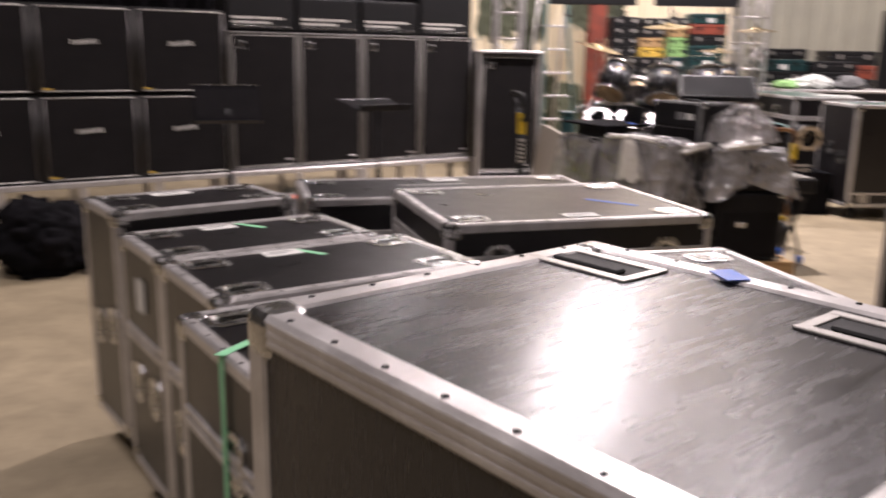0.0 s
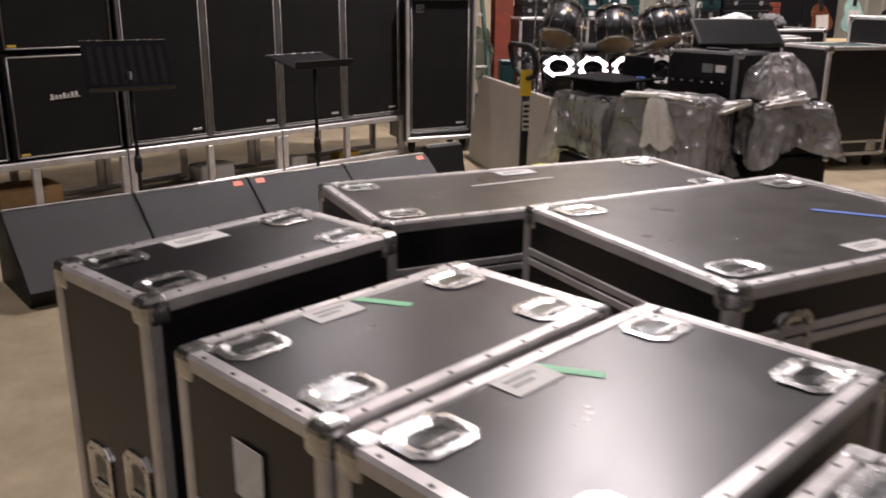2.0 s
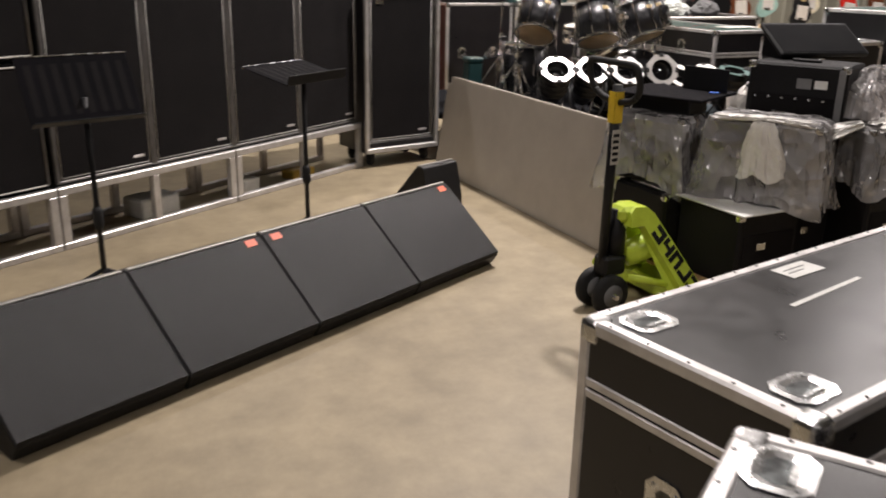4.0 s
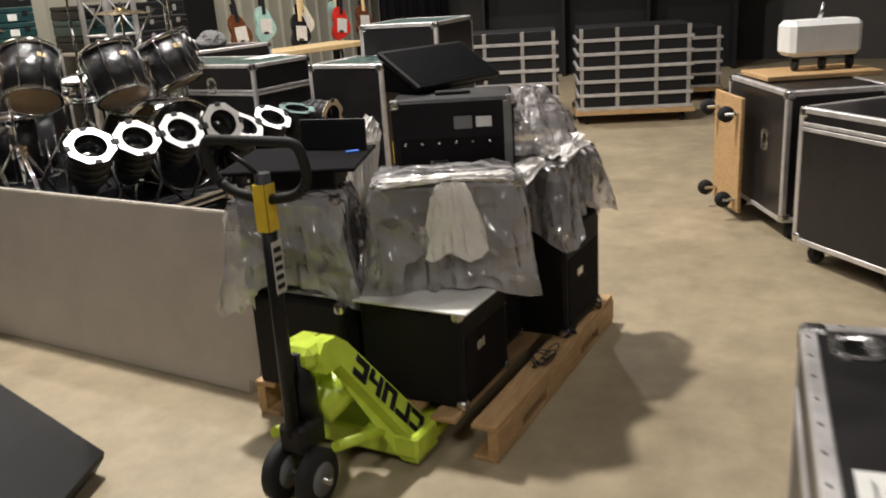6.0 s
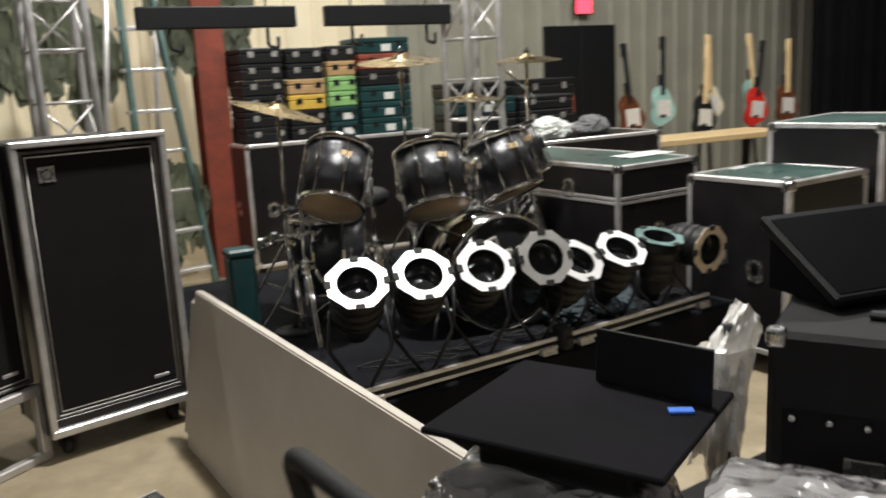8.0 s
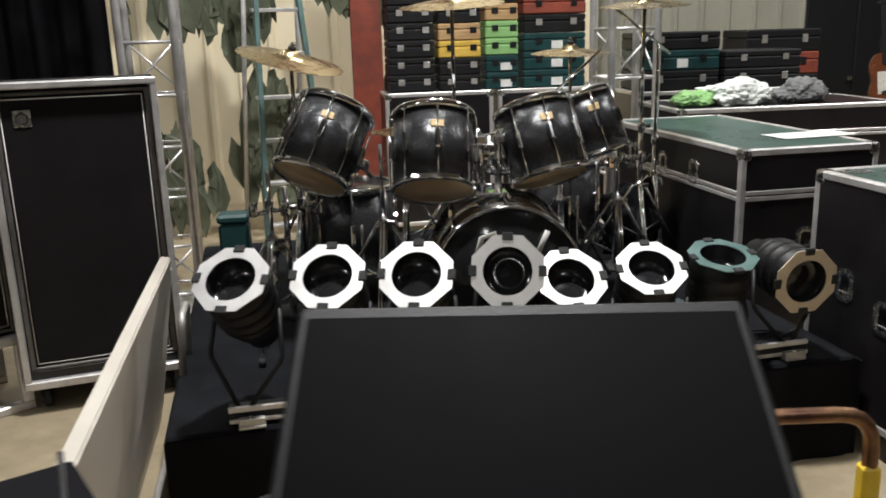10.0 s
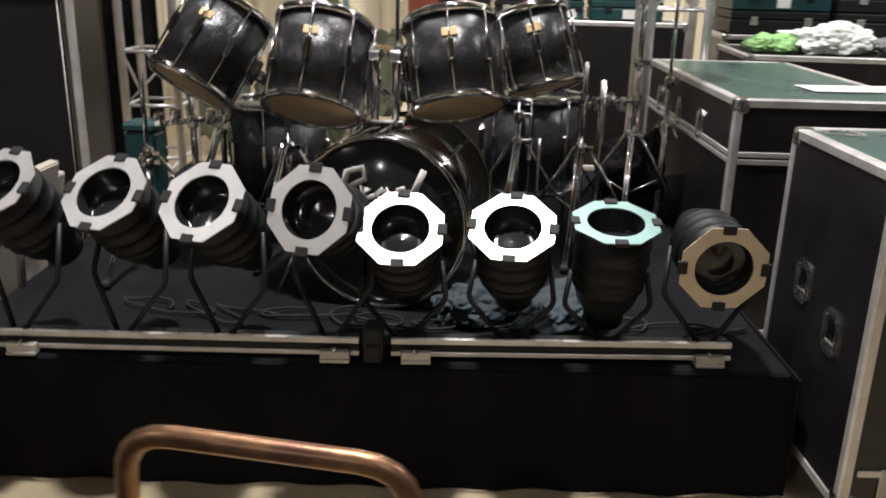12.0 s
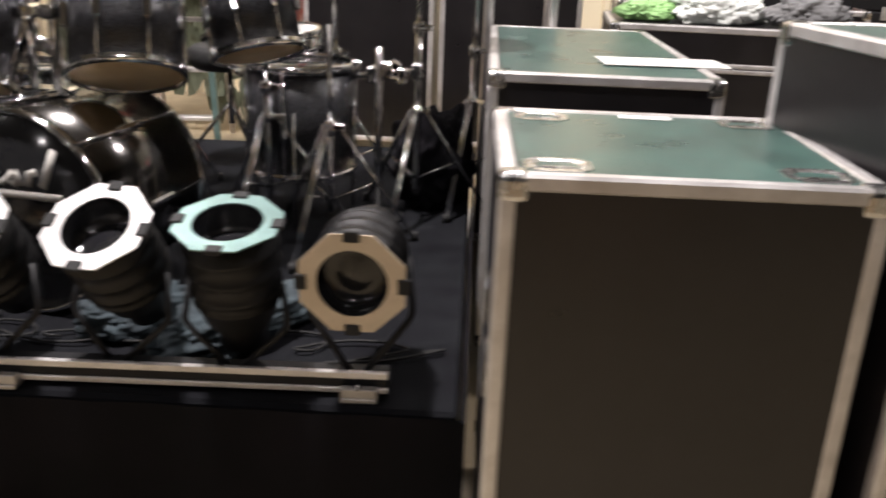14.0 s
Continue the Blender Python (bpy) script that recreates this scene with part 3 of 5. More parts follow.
# the rolling platform under the cabinets
def platform(s0, s1):
    t = thing("cabinet_dolly", WALL @ pose(s0, -0.03, 0), "low grey aluminium frame carrying the cabinets", "frame", "cabinet dollies")
    w = s1 - s0
    for y in (0, 0.42):
        boxpart("rail", ALU, t, 0, w, y, y + 0.045, 0.315, 0.36, 0.005)
        boxpart("foot_rail", ALU, t, 0, w, y, y + 0.045, 0.0, 0.04, 0.005)
        n = max(2, round(w / 0.62) + 1)
        for k in range(n):
            x = (w - 0.05) * k / (n - 1)
            boxpart("post", ALU, t, x, x + 0.05, y + 0.001, y + 0.044, 0.04, 0.315, 0.004)
    boxpart("deck", BLACK, t, 0.01, w - 0.01, 0.045, 0.42, 0.33, 0.356, 0.003)
    return t


platform(-2.54, -1.23)
platform(-1.22, 0.14)
platform(-5.65, -2.55)
# clutter under the frame
for sx, sy, w, d, h, mt, nm, lb in ((-1.9, 0.12, 0.3, 0.2, 0.12, PAPER, "carton", "small white carton under the cabinet frame"), (-1.05, 0.1, 0.16, 0.14, 0.09, PAPER, "carton", "small white carton under the cabinet frame"),
                                    (-3.4, 0.1, 0.42, 0.3, 0.16, PINE, "carton", "brown cardboard carton under the cabinet frame"), (-0.55, 0.1, 0.25, 0.12, 0.06, TAPE_YELLOW, "cloth_roll", "yellow folded cloth on the floor under the frame")):
    t = thing(nm, WALL @ pose(sx, sy, 0), lb, "box")
    boxpart("body", mt, t, 0, w, 0, d, 0, h, 0.008)
    boxpart("flap", mt, t, 0.01, w * 0.5, 0.01, d - 0.01, h + 0.001, h + 0.006, 0.001)

# the single cabinet in its tray
CABM = pose(0.47, 9.52, 0, 0, 0, 13)
cab = tall_cab(CABM @ pose(0.035, 0.02, 0.2), 0.62, 1.22, 0.4, "tall black bass cabinet standing in an open case tray")
tray = thing("case_tray", CABM, "aluminium-edged open case round a bass cabinet", "flight case")
boxpart("back", LAMINATE, tray, 0, 0.69, 0.44, 0.46, 0.12, 1.455, 0.004)
for x in (0, 0.66):
    boxpart("side", LAMINATE, tray, x + 0.005, x + 0.025, 0.0, 0.44, 0.12, 1.445, 0.002)
    boxpart("edge_trim", ALU, tray, x, x + 0.03, -0.012, 0.022, 0.12, 1.445, 0.005)
boxpart("top", LAMINATE, tray, 0.03, 0.66, 0.0, 0.44, 1.435, 1.45, 0.002)
boxpart("edge_trim", ALU, tray, 0, 0.69, -0.015, 0.02, 1.432, 1.462, 0.006)
boxpart("edge_trim", ALU, tray, 0, 0.69, -0.015, 0.02, 0.12, 0.16, 0.006)
boxpart("base", LAMINATE, tray, 0.03, 0.66, 0.02, 0.44, 0.122, 0.198, 0.003)
for x in (0.08, 0.6):
    for y in (0.08, 0.38):
        piece("caster", CASTER, tray, pose(x, y, 0.008))


# ---- floor wedges ----
def wedge(m, label, tape_left=False, tape_right=False):
    t = thing("floor_monitor", m, label, "stage monitor", "floor monitors")
    w = 0.66
    bm = bmesh.new()
    prof = [(0.05, 0.0), (0.0, 0.07), (0.40, 0.405), (0.47, 0.39), (0.56, 0.1), (0.56, 0)]
    a = [bm.verts.new((0.004, y, z)) for y, z in prof]
    b = [bm.verts.new((w - 0.004, y, z)) for y, z in prof]
    bm.faces.new(a)
    bm.faces.new(list(reversed(b)))
    n = len(prof)
    for i in range(n):
        bm.faces.new((a[(i + 1) % n], a[i], b[i], b[(i + 1) % n]))
    bmesh.ops.recalc_face_normals(bm, faces=bm.faces[:])
    bmesh.ops.bevel(bm, geom=bm.edges[:], offset=0.006, segments=1, affect="EDGES")
    part("body", bm, BLACK, t)
    ang = math.degrees(math.atan2(0.335, 0.40))
    L = math.hypot(0.335, 0.40)
    g = boxpart("grille", GRILLE_STEEL, t, 0.003, w - 0.003, 0.006, L - 0.012, 0.001, 0.012, 0.005, "", pose(0, 0, 0.07, ang, 0, 0))
    boxpart("top_strip", ALU_DULL, t, 0.01, w - 0.01, 0.392, 0.412, 0.398, 0.411, 0.003)
    for flag, x in ((tape_left, 0.07), (tape_right, w - 0.07)):
        if flag:
            boxpart("tape", TAPE_RED, t, x - 0.028, x + 0.028, L - 0.06, L - 0.026, 0.0125, 0.0142, 0.0, "orange-red tape", pose(0, 0, 0.07, ang, 0, 0))
    return t


WED = pose(0.50, 7.06, 0, 0, 0, 29)
for k in range(4):
    wedge(WED @ pose(-0.662 * (k + 1), 0, 0), "black floor monitor wedge with steel grille" + (" and orange tape" if k in (0, 1, 2) else ""), k == 1, k in (0, 2))
# a wedge turned away behind them
w6 = wedge(pose(0.62, 8.52, 0, 0, 0, 205), "black floor monitor wedge turned away from the row")
w6.scale = (0.5, 0.6, 0.8)


# ---- music stands ----
def music_stand(m, label, tilt=62):
    t = thing("music_stand", m, label, "music stand", "music stands")
    for a in (30, 150, 270):
        ca, sa = math.cos(radians(a)), math.sin(radians(a))
        tubepart("leg", BLACK, t, [(0, 0, 0.16), (ca * 0.12, sa * 0.12, 0.09), (ca * 0.26, sa * 0.26, 0.012)], 0.011, 8)
    tubepart("pole", BLACK, t, [(0, 0, 0.1), (0, 0, 0.98)], 0.013)
    lathepart("clutch", RUBBER, t, [(0.016, 0.36), (0.024, 0.38), (0.024, 0.45), (0.016, 0.47)])
    dm = pose(0, 0.02, 0.98, tilt, 0, 0)
    bm = bmesh.new()
    box(bm, -0.25, 0.25, -0.12, 0.2, 0, 0.006, 0.002)
    dk = part("desk", bm, FABRIC, t, "", dm)
    boxpart("ledge", BLACK, dk, -0.25, 0.25, -0.126, -0.12, 0, 0.055, 0.002)
    boxpart("rim", STEEL, dk, -0.25, 0.25, 0.197, 0.202, -0.003, 0.009, 0.001)
    for q in range(8):
        boxpart("slot", GRILLE, dk, -0.22 + q * 0.058, -0.19 + q * 0.058, -0.08, 0.16, 0.0062, 0.0074, 0)
    return t


music_stand(pose(-0.40, 7.78, 0, 0, 0, 38), "black music stand with tilted desk behind the wedges", 13)
music_stand(pose(-1.52, 7.22, 0, 0, 0, 20), "black music stand with slotted desk behind the wedges")

# ---- folding table on its side ----
TB = pose(1.02, 9.42, 0, 0, 0, -86.6)
tb = thing("folding_table", TB, "grey plastic folding table standing on its long edge", "table")
bm = bmesh.new()
box(bm, 0, 2.44, 0, 0.045, 0.0, 0.745, 0)
bmesh.ops.bevel(bm, geom=[e for e in bm.edges if abs((e.verts[0].co - e.verts[1].co).y) > 0.01], offset=0.055, segments=4, affect="EDGES")
bmesh.ops.bevel(bm, geom=[e for e in bm.edges if abs((e.verts[0].co - e.verts[1].co).y) < 0.001], offset=0.006, segments=2, affect="EDGES")
part("tabletop", bm, TABLE_GREY, tb, "", pose(0, 0, 0, -9, 0, 0))
for x in (0.3, 2.1):
    tubepart("folded_leg", ALU_DULL, tb, rounded([(x, 0.20, 0.1), (x + 0.05, 0.24, 0.62), (x + 0.25, 0.24, 0.62), (x + 0.25, 0.2, 0.1)], 0.05), 0.014)
boxpart("apron", ALU_DULL, tb, 0.12, 2.32, 0.125, 0.15, 0.05, 0.09, 0.004)

# ---- pallet truck ----
jk = thing("pallet_truck", pose(0.72, 6.33, 0, 0, 0, 6), "lime green pallet truck with black handle, forks under the pallet", "pallet truck")
for s in (-1, 1):
    bm = bmesh.new()
    lathe(bm, [(0.03, -0.025), (0.085, -0.024), (0.098, -0.014), (0.098, 0.014), (0.085, 0.024), (0.03, 0.025)], 24)
    wh = part("wheel", bm, RUBBER, jk, "", pose(-0.02, s * 0.065, 0.098, 90, 0, 0))
    bm = bmesh.new()
    lathe(bm, [(0.012, -0.027), (0.055, -0.027), (0.055, 0.027), (0.012, 0.027)], 16)
    part("hub", bm, BAG_GREY, wh)
boxpart("pump_block", BLACK, jk, -0.05, 0.08, -0.05, 0.05, 0.18, 0.28, 0.015)
tubepart("axle", STEEL, jk, [(-0.02, -0.12, 0.098), (-0.02, 0.12, 0.098)], 0.012)
lathepart("cylinder", BLACK, jk, [(0.045, 0.28), (0.045, 0.4), (0.03, 0.42), (0.03, 0.5)], pose(0.04, 0, 0))
tubepart("spring", STEEL, jk, [(-0.03 + 0.018 * math.cos(a * 0.9), 0.018 * math.sin(a * 0.9), 0.27 + a * 0.0028) for a in range(40)], 0.004, 6)
tubepart("handle_shaft", BLACK, jk, [(-0.03, 0, 0.24), (-0.02, 0, 1.08)], 0.023, 12)
bm = bmesh.new()
box(bm, -0.05, -0.044, -0.02, 0.02, 0.91, 1.05, 0.001)
box(bm, -0.046, -0.0, -0.024, -0.0225, 0.91, 1.05, 0.001)
part("warning_strip", bm, YELLOW, jk, "yellow strip")
bm = bmesh.new()
box(bm, -0.049, -0.002, -0.0245, -0.023, 0.72, 0.88, 0.0005)
strip_ = part("name_strip", bm, PIPING, jk, "white lettering strip")
for q in range(5):
    bm = bmesh.new()
    box(bm, -0.043, -0.01, -0.026, -0.0248, 0.735 + q * 0.028, 0.75 + q * 0.028)
    part("lettering_bar", bm, BLACK, strip_)
hp = rounded([(-0.02, 0, 1.0), (-0.025, -0.12, 1.02), (-0.035, -0.175, 1.07), (-0.06, -0.17, 1.18), (-0.06, 0.17, 1.18), (-0.035, 0.175, 1.07), (-0.025, 0.12, 1.02), (-0.02, 0, 1.0)], 0.04)
tubepart("handle_loop", RUBBER, jk, hp, 0.015, 10)
tubepart("trigger", BLACK, jk, [(-0.02, 0, 1.06), (-0.05, 0.03, 1.11), (-0.06, 0.07, 1.14)], 0.007, 8)
# the lime housing: a cap over the pump and two plates sloping to the forks
def strap(s):
    """One of the two bent side plates that spread from the cap down to the forks."""
    bm = bmesh.new()
    prof = [(0.05, 0.43), (0.06, 0.49), (0.09, 0.515), (0.16, 0.51), (0.20, 0.475), (0.385, 0.15), (0.42, 0.10), (0.43, 0.02), (0.28, 0.02), (0.285, 0.10), (0.125, 0.43)]
    a, b = [], []
    for x, z in prof:
        y = s * (0.035 + 0.19 * min(1.0, max(0.0, (0.5 - z) / 0.42)))
        a.append(bm.verts.new((x, y - 0.03, z)))
        b.append(bm.verts.new((x, y + 0.03, z)))
    bm.faces.new(a), bm.faces.new(list(reversed(b)))
    for i in range(len(prof)):
        j = (i + 1) % len(prof)
        bm.faces.new((a[j], a[i], b[i], b[j]))
    bmesh.ops.triangulate(bm, faces=[f for f in bm.faces if len(f.verts) > 4])
    bmesh.ops.recalc_face_normals(bm, faces=bm.faces[:])
    return part("side_plate", bm, LIME, jk)


for s in (-1, 1):
    strap(s)
boxpart("cap", LIME, jk, 0.02, 0.15, -0.06, 0.06, 0.44, 0.515, 0.02)
# five slanted block marks along the near side plate: (along, across) boxes
MARKS = (((0, 0.9, 0, 0.28), (0, 0.28, 0, 1), (0, 0.9, 0.72, 1)), ((0, 0.9, 0, 0.28), (0, 0.28, 0, 1)), ((0, 0.28, 0, 1), (0.6, 0.88, 0, 1), (0, 0.88, 0.72, 1)), ((0, 0.28, 0, 1), (0.3, 0.88, 0.4, 0.62), (0.6, 0.88, 0.5, 1)), ((0, 0.28, 0, 1), (0.3, 0.88, 0.66, 1), (0.3, 0.88, 0, 0.34)))
for q, mark in enumerate(MARKS):
    bm = bmesh.new()
    for u0, u1, v0, v1 in mark:
        vs = []
        for u, v in ((u0, v0), (u1, v0), (u1, v1), (u0, v1)):
            d = 0.40 - (q + u) * 0.07
            e = -0.036 + v * 0.074
            x, z = 0.155 + d * 0.5 + e * 0.86, 0.46 - d * 0.86 + e * 0.5
            vs.append(bm.verts.new((x, -0.0685 - 0.19 * min(1.0, max(0.0, (0.5 - z) / 0.42)), z)))
        bm.faces.new(vs)
    ext = bmesh.ops.extrude_face_region(bm, geom=bm.faces[:])
    for v in ext["geom"]:
        if isinstance(v, bmesh.types.BMVert):
            v.co.y += 0.0025
    bmesh.ops.recalc_face_normals(bm, faces=bm.faces[:])
    part("lettering_bar", bm, BLACK, jk, "black maker lettering")
lathepart("tank", LIME, jk, [(0.03, 0.0), (0.062, 0.01), (0.065, 0.17), (0.05, 0.19)], pose(0.09, 0, 0.26, 0, 72, -10))
for s in (-1, 1):
    boxpart("fork", LIME, jk, 0.30, 1.45, s * 0.19 - 0.075, s * 0.19 + 0.075, 0.045, 0.085, 0.008)
    tubepart("lift_arm", LIME, jk, [(0.02, s * 0.12, 0.2), (0.34, s * 0.15, 0.11)], 0.018)
boxpart("fork_bridge", LIME, jk, 0.27, 0.42, -0.265, 0.265, 0.035, 0.12, 0.01)

# ---- pallet with its load ----
PAL = pose(1.175, 5.875, 0, 0, 0, 6)
pl = thing("pallet", PAL, "pine wood shipping pallet loaded with amplifiers", "pallet")
for k in range(7):
    boxpart("top_board", PINE, pl, 0, 1.32, k * 0.155 + 0.004, k * 0.155 + 0.1, 0.118, 0.137, 0.003)
for k in range(3):
    boxpart("bottom_board", PINE, pl, 0, 1.32, 0.003 + k * 0.46, 0.1 + k * 0.46, 0.0, 0.018, 0.003)
    y = (0.0, 0.475, 0.985)[k]
    bm = bmesh.new()
    box(bm, 0, 0.22, y, y + 0.038, 0.018, 0.117), box(bm, 0.46, 0.86, y, y + 0.038, 0.018, 0.117), box(bm, 1.1, 1.32, y, y + 0.038, 0.018, 0.117), box(bm, 0.2, 1.12, y + 0.001, y + 0.037, 0.066, 0.116)
    part("stringer", bm, PINE, pl)


def amp_box(x0, x1, y0, y1, z0, z1, label, name="combo_amp", turn=None):
    t = thing(name, PAL @ (turn or pose(0, 0, 0)) @ pose(x0, y0, z0), label, "amplifier", "amplifiers on the pallet")
    w, d, h = x1 - x0, y1 - y0, z1 - z0
    boxpart("body", TOLEX, t, 0, w, 0.004, d, 0, h, 0.012)
    boxpart("grille", GRILLE, t, 0.03, w - 0.03, 0, 0.008, 0.04, h * 0.72, 0.002)
    boxpart("badge", STEEL, t, w * 0.3, w * 0.45, -0.003, 0.001, h * 0.5, h * 0.5 + 0.035, 0.002)
    boxpart("strap_handle", RUBBER, t, w * 0.35, w * 0.65, d * 0.4, d * 0.4 + 0.03, h, h + 0.015, 0.005)
    for x in (0.0, w):
        for z in (0.0, h):
            piece("corner", BALL, t, Matrix.Translation((min(max(x, 0.014), w - 0.014), 0.018, min(max(z, 0.014), h - 0.014))) @ Matrix.Diagonal((0.65, 0.65, 0.65, 1)))
    return t


amp_box(0.07, 0.46, 0.15, 0.56, 0.137, 0.50, "black combo amplifier at the pallet's corner")
amp_box(0.48, 0.76, 0.22, 0.56, 0.137, 0.53, "black combo amplifier with silver badge on the pallet")
amp_box(0.78, 1.22, 0.03, 0.45, 0.137, 0.585, "black combo amplifier with silver badge on the pallet")
amp_box(0.0, 0.56, 0.58, 1.0, 0.137, 0.50, "black combo amplifier at the back of the pallet")
amp_box(0.60, 1.26, 0.58, 1.0, 0.137, 0.60, "black combo amplifier at the back of the pallet")
amp_box(0.76, 1.22, 0.05, 0.42, 0.588, 0.86, "black amplifier wrapped in clear plastic", "amp_head")
PALI = PAL.inverted()
amp_box(0, 0.52, 0, 0.30, 0.522, 0.90, "black amplifier wrapped in clear plastic", "amp_head", PALI @ pose(1.27, 6.40, 0, 0, 0, -57))
amp_box(0, 0.40, 0, 0.30, 0.522, 0.86, "small black amplifier wrapped in clear plastic", "amp_head", PALI @ pose(1.03, 6.87, 0, 0, 0, -62))
tall = amp_box(0, 0.47, 0, 0.34, 0.605, 1.14, "tall black combo amplifier with white label under the monitor", "combo_amp", PALI @ pose(1.61, 6.55, 0, 0, 0, -59))
boxpart("side_rail", BAG_GREY, tall, 0.43, 0.462, -0.004, 0.004, 0.06, 0.52, 0.002, "grey edge strip")
boxpart("label_card", PAPER, tall, 0.325, 0.385, -0.0045, 0.0, 0.425, 0.465, 0.001, "white paper label")
boxpart("label_card", BAG_GREY, tall, 0.24, 0.31, -0.0045, 0.0, 0.42, 0.47, 0.001, "grey printed label")
for q in range(6):
    lathepart("knob", STEEL, tall, [(0.008, 0), (0.007, 0.012), (0.002, 0.013)], pose(0.05 + 0.065 * q, 0, 0.37, 90, 0, 0), 8)
sheet = thing("foam_board", PAL @ pose(0.05, 0.12, 0.502), "white foam board lying on the lower amplifiers", "board")
bm = bmesh.new()
box(bm, 0, 0.44, 0, 0.8, 0, 0.008, 0.002)
part("board", bm, PAPER, sheet)


def drape(name, m, w, d, h, seed, label, flare=0.07, amp=0.02, mat=None, ragged=0.06):
    """A thin film thrown over a box: rounded top, pleated sides, ragged hem."""
    rng = random.Random(seed)
    n, rows = 96, 16
    ph = [rng.uniform(0, 6.28) for _ in range(6)]
    bm = bmesh.new()
    rings = []
    for r in range(rows + 1):
        s = r / rows
        ring = []
        for k in range(n):
            a = 2 * math.pi * k / n
            ca, sa = math.cos(a), math.sin(a)
            q = (abs(ca) ** 7 + abs(sa) ** 7) ** (-1 / 7)
            if s < 0.35:
                rad, z = s / 0.35, h - 0.012 * (s / 0.35) ** 4
                fold = 0
            else:
                v = (s - 0.35) / 0.65
                rad = 1
                hem = ragged * (math.sin(3 * a + ph[0]) + 0.6 * math.sin(7 * a + ph[1]))
                tip = max(0.0, (q - 1.08) / 0.2)
                z = h - 0.015 - v * (h - 0.015 + hem + 0.06 * tip)
                fold = v * (0.07 * tip + flare * (0.5 + 0.5 * math.sin(5 * a + ph[2])) + amp * math.sin(17 * a + ph[3] + 3 * v) + 0.5 * amp * math.sin(41 * a + ph[4] - 4 * v))
            p = Vector((ca * q * rad * w / 2, sa * q * rad * d / 2, z))
            p += Vector((ca, sa, 0)) * fold
            nz = noise.noise(Vector((p.x * 9 + seed, p.y * 9, p.z * 9)))
            n2 = noise.noise(Vector((p.x * 26 + seed, p.y * 26, p.z * 26)))
            p += Vector((ca, sa, 0.6)) * (nz * 0.014 + n2 * 0.006)
            if s < 0.35:
                p.z += abs(nz) * 0.02
            ring.append(bm.verts.new(p))
        rings.append(ring)
    for a, b in zip(rings, rings[1:]):
        for k in range(n):
            bm.faces.new((a[k], b[k], b[(k + 1) % n], a[(k + 1) % n]))
    bmesh.ops.remove_doubles(bm, verts=bm.verts[:], dist=0.0005)
    t = thing(name, m, label, "plastic wrap", "plastic wraps")
    return part("film", bm, mat or FILM, t).parent


def bunch(parent, m, L, r0, r1, seed):
    """Gathered film: a tapering bundle with deep pleats."""
    bm = bmesh.new()
    rng = random.Random(seed)
    n, rows = 40, 14
    ph = rng.uniform(0, 6)
    rings = []
    for r in range(rows + 1):
        s = r / rows
        rad = r0 + (r1 - r0) * s ** 0.8
        ring = []
        for k in range(n):
            a = 2 * math.pi * k / n
            q = rad * (1 + 0.13 * math.sin(7 * a + ph + s * 2) + 0.16 * abs(math.sin(9.5 * a - s * 3))) + 0.012 * noise.noise(Vector((a * 3, s * 8, seed)))
            ring.append(bm.verts.new((q * math.cos(a), 0.45 * q * math.sin(a), -L * s + 0.02 * math.sin(5 * a + ph) * s)))
        rings.append(ring)
    for a, b in zip(rings, rings[1:]):
        for k in range(n):
            bm.faces.new((a[k], b[k], b[(k + 1) % n], a[(k + 1) % n]))
    part("gathered_film", bm, FILM_BUNCH, parent, "milky gathered plastic", m)


BOXM = pose(1.27, 6.40, 0.522, 0, 0, -57)
D1 = drape("plastic_cover", BOXM @ pose(0.26, 0.15, -0.005), 0.55, 0.33, 0.395, 3, "clear plastic sheet draped and knotted over an amplifier", 0.03, 0.012, None, 0.015)
bunch(D1, pose(0.02, -0.205, 0.39, 10, 0, -8), 0.26, 0.04, 0.11, 5)
bunch(D1, pose(0.02, -0.16, 0.405, 86, 0, 85), 0.24, 0.022, 0.03, 8)
bunch(D1, pose(0.02, -0.16, 0.405, 86, 0, -80), 0.2, 0.022, 0.035, 18)
D2 = drape("plastic_cover", PAL @ pose(0.99, 0.235, 0.61), 0.50, 0.40, 0.265, 11, "clear plastic sheet draped over stacked amplifiers", 0.05, 0.015, None, 0.02)
bunch(D2, pose(-0.26, -0.12, 0.28, 75, 0, 70), 0.30, 0.03, 0.09, 9)
bunch(D2, pose(0.02, -0.12, 0.3, 80, 0, 100), 0.22, 0.09, 0.04, 19)
D3 = drape("plastic_cover", pose(1.03, 6.87, 0.522, 0, 0, -62) @ pose(0.2, 0.15, 0.01), 0.43, 0.33, 0.335, 17, "clear plastic sheet over a small amplifier", 0.03, 0.012, None, 0.02)
bunch(D3, pose(-0.19, -0.15, 0.30, 4, 0, 20), 0.38, 0.02, 0.05, 4)


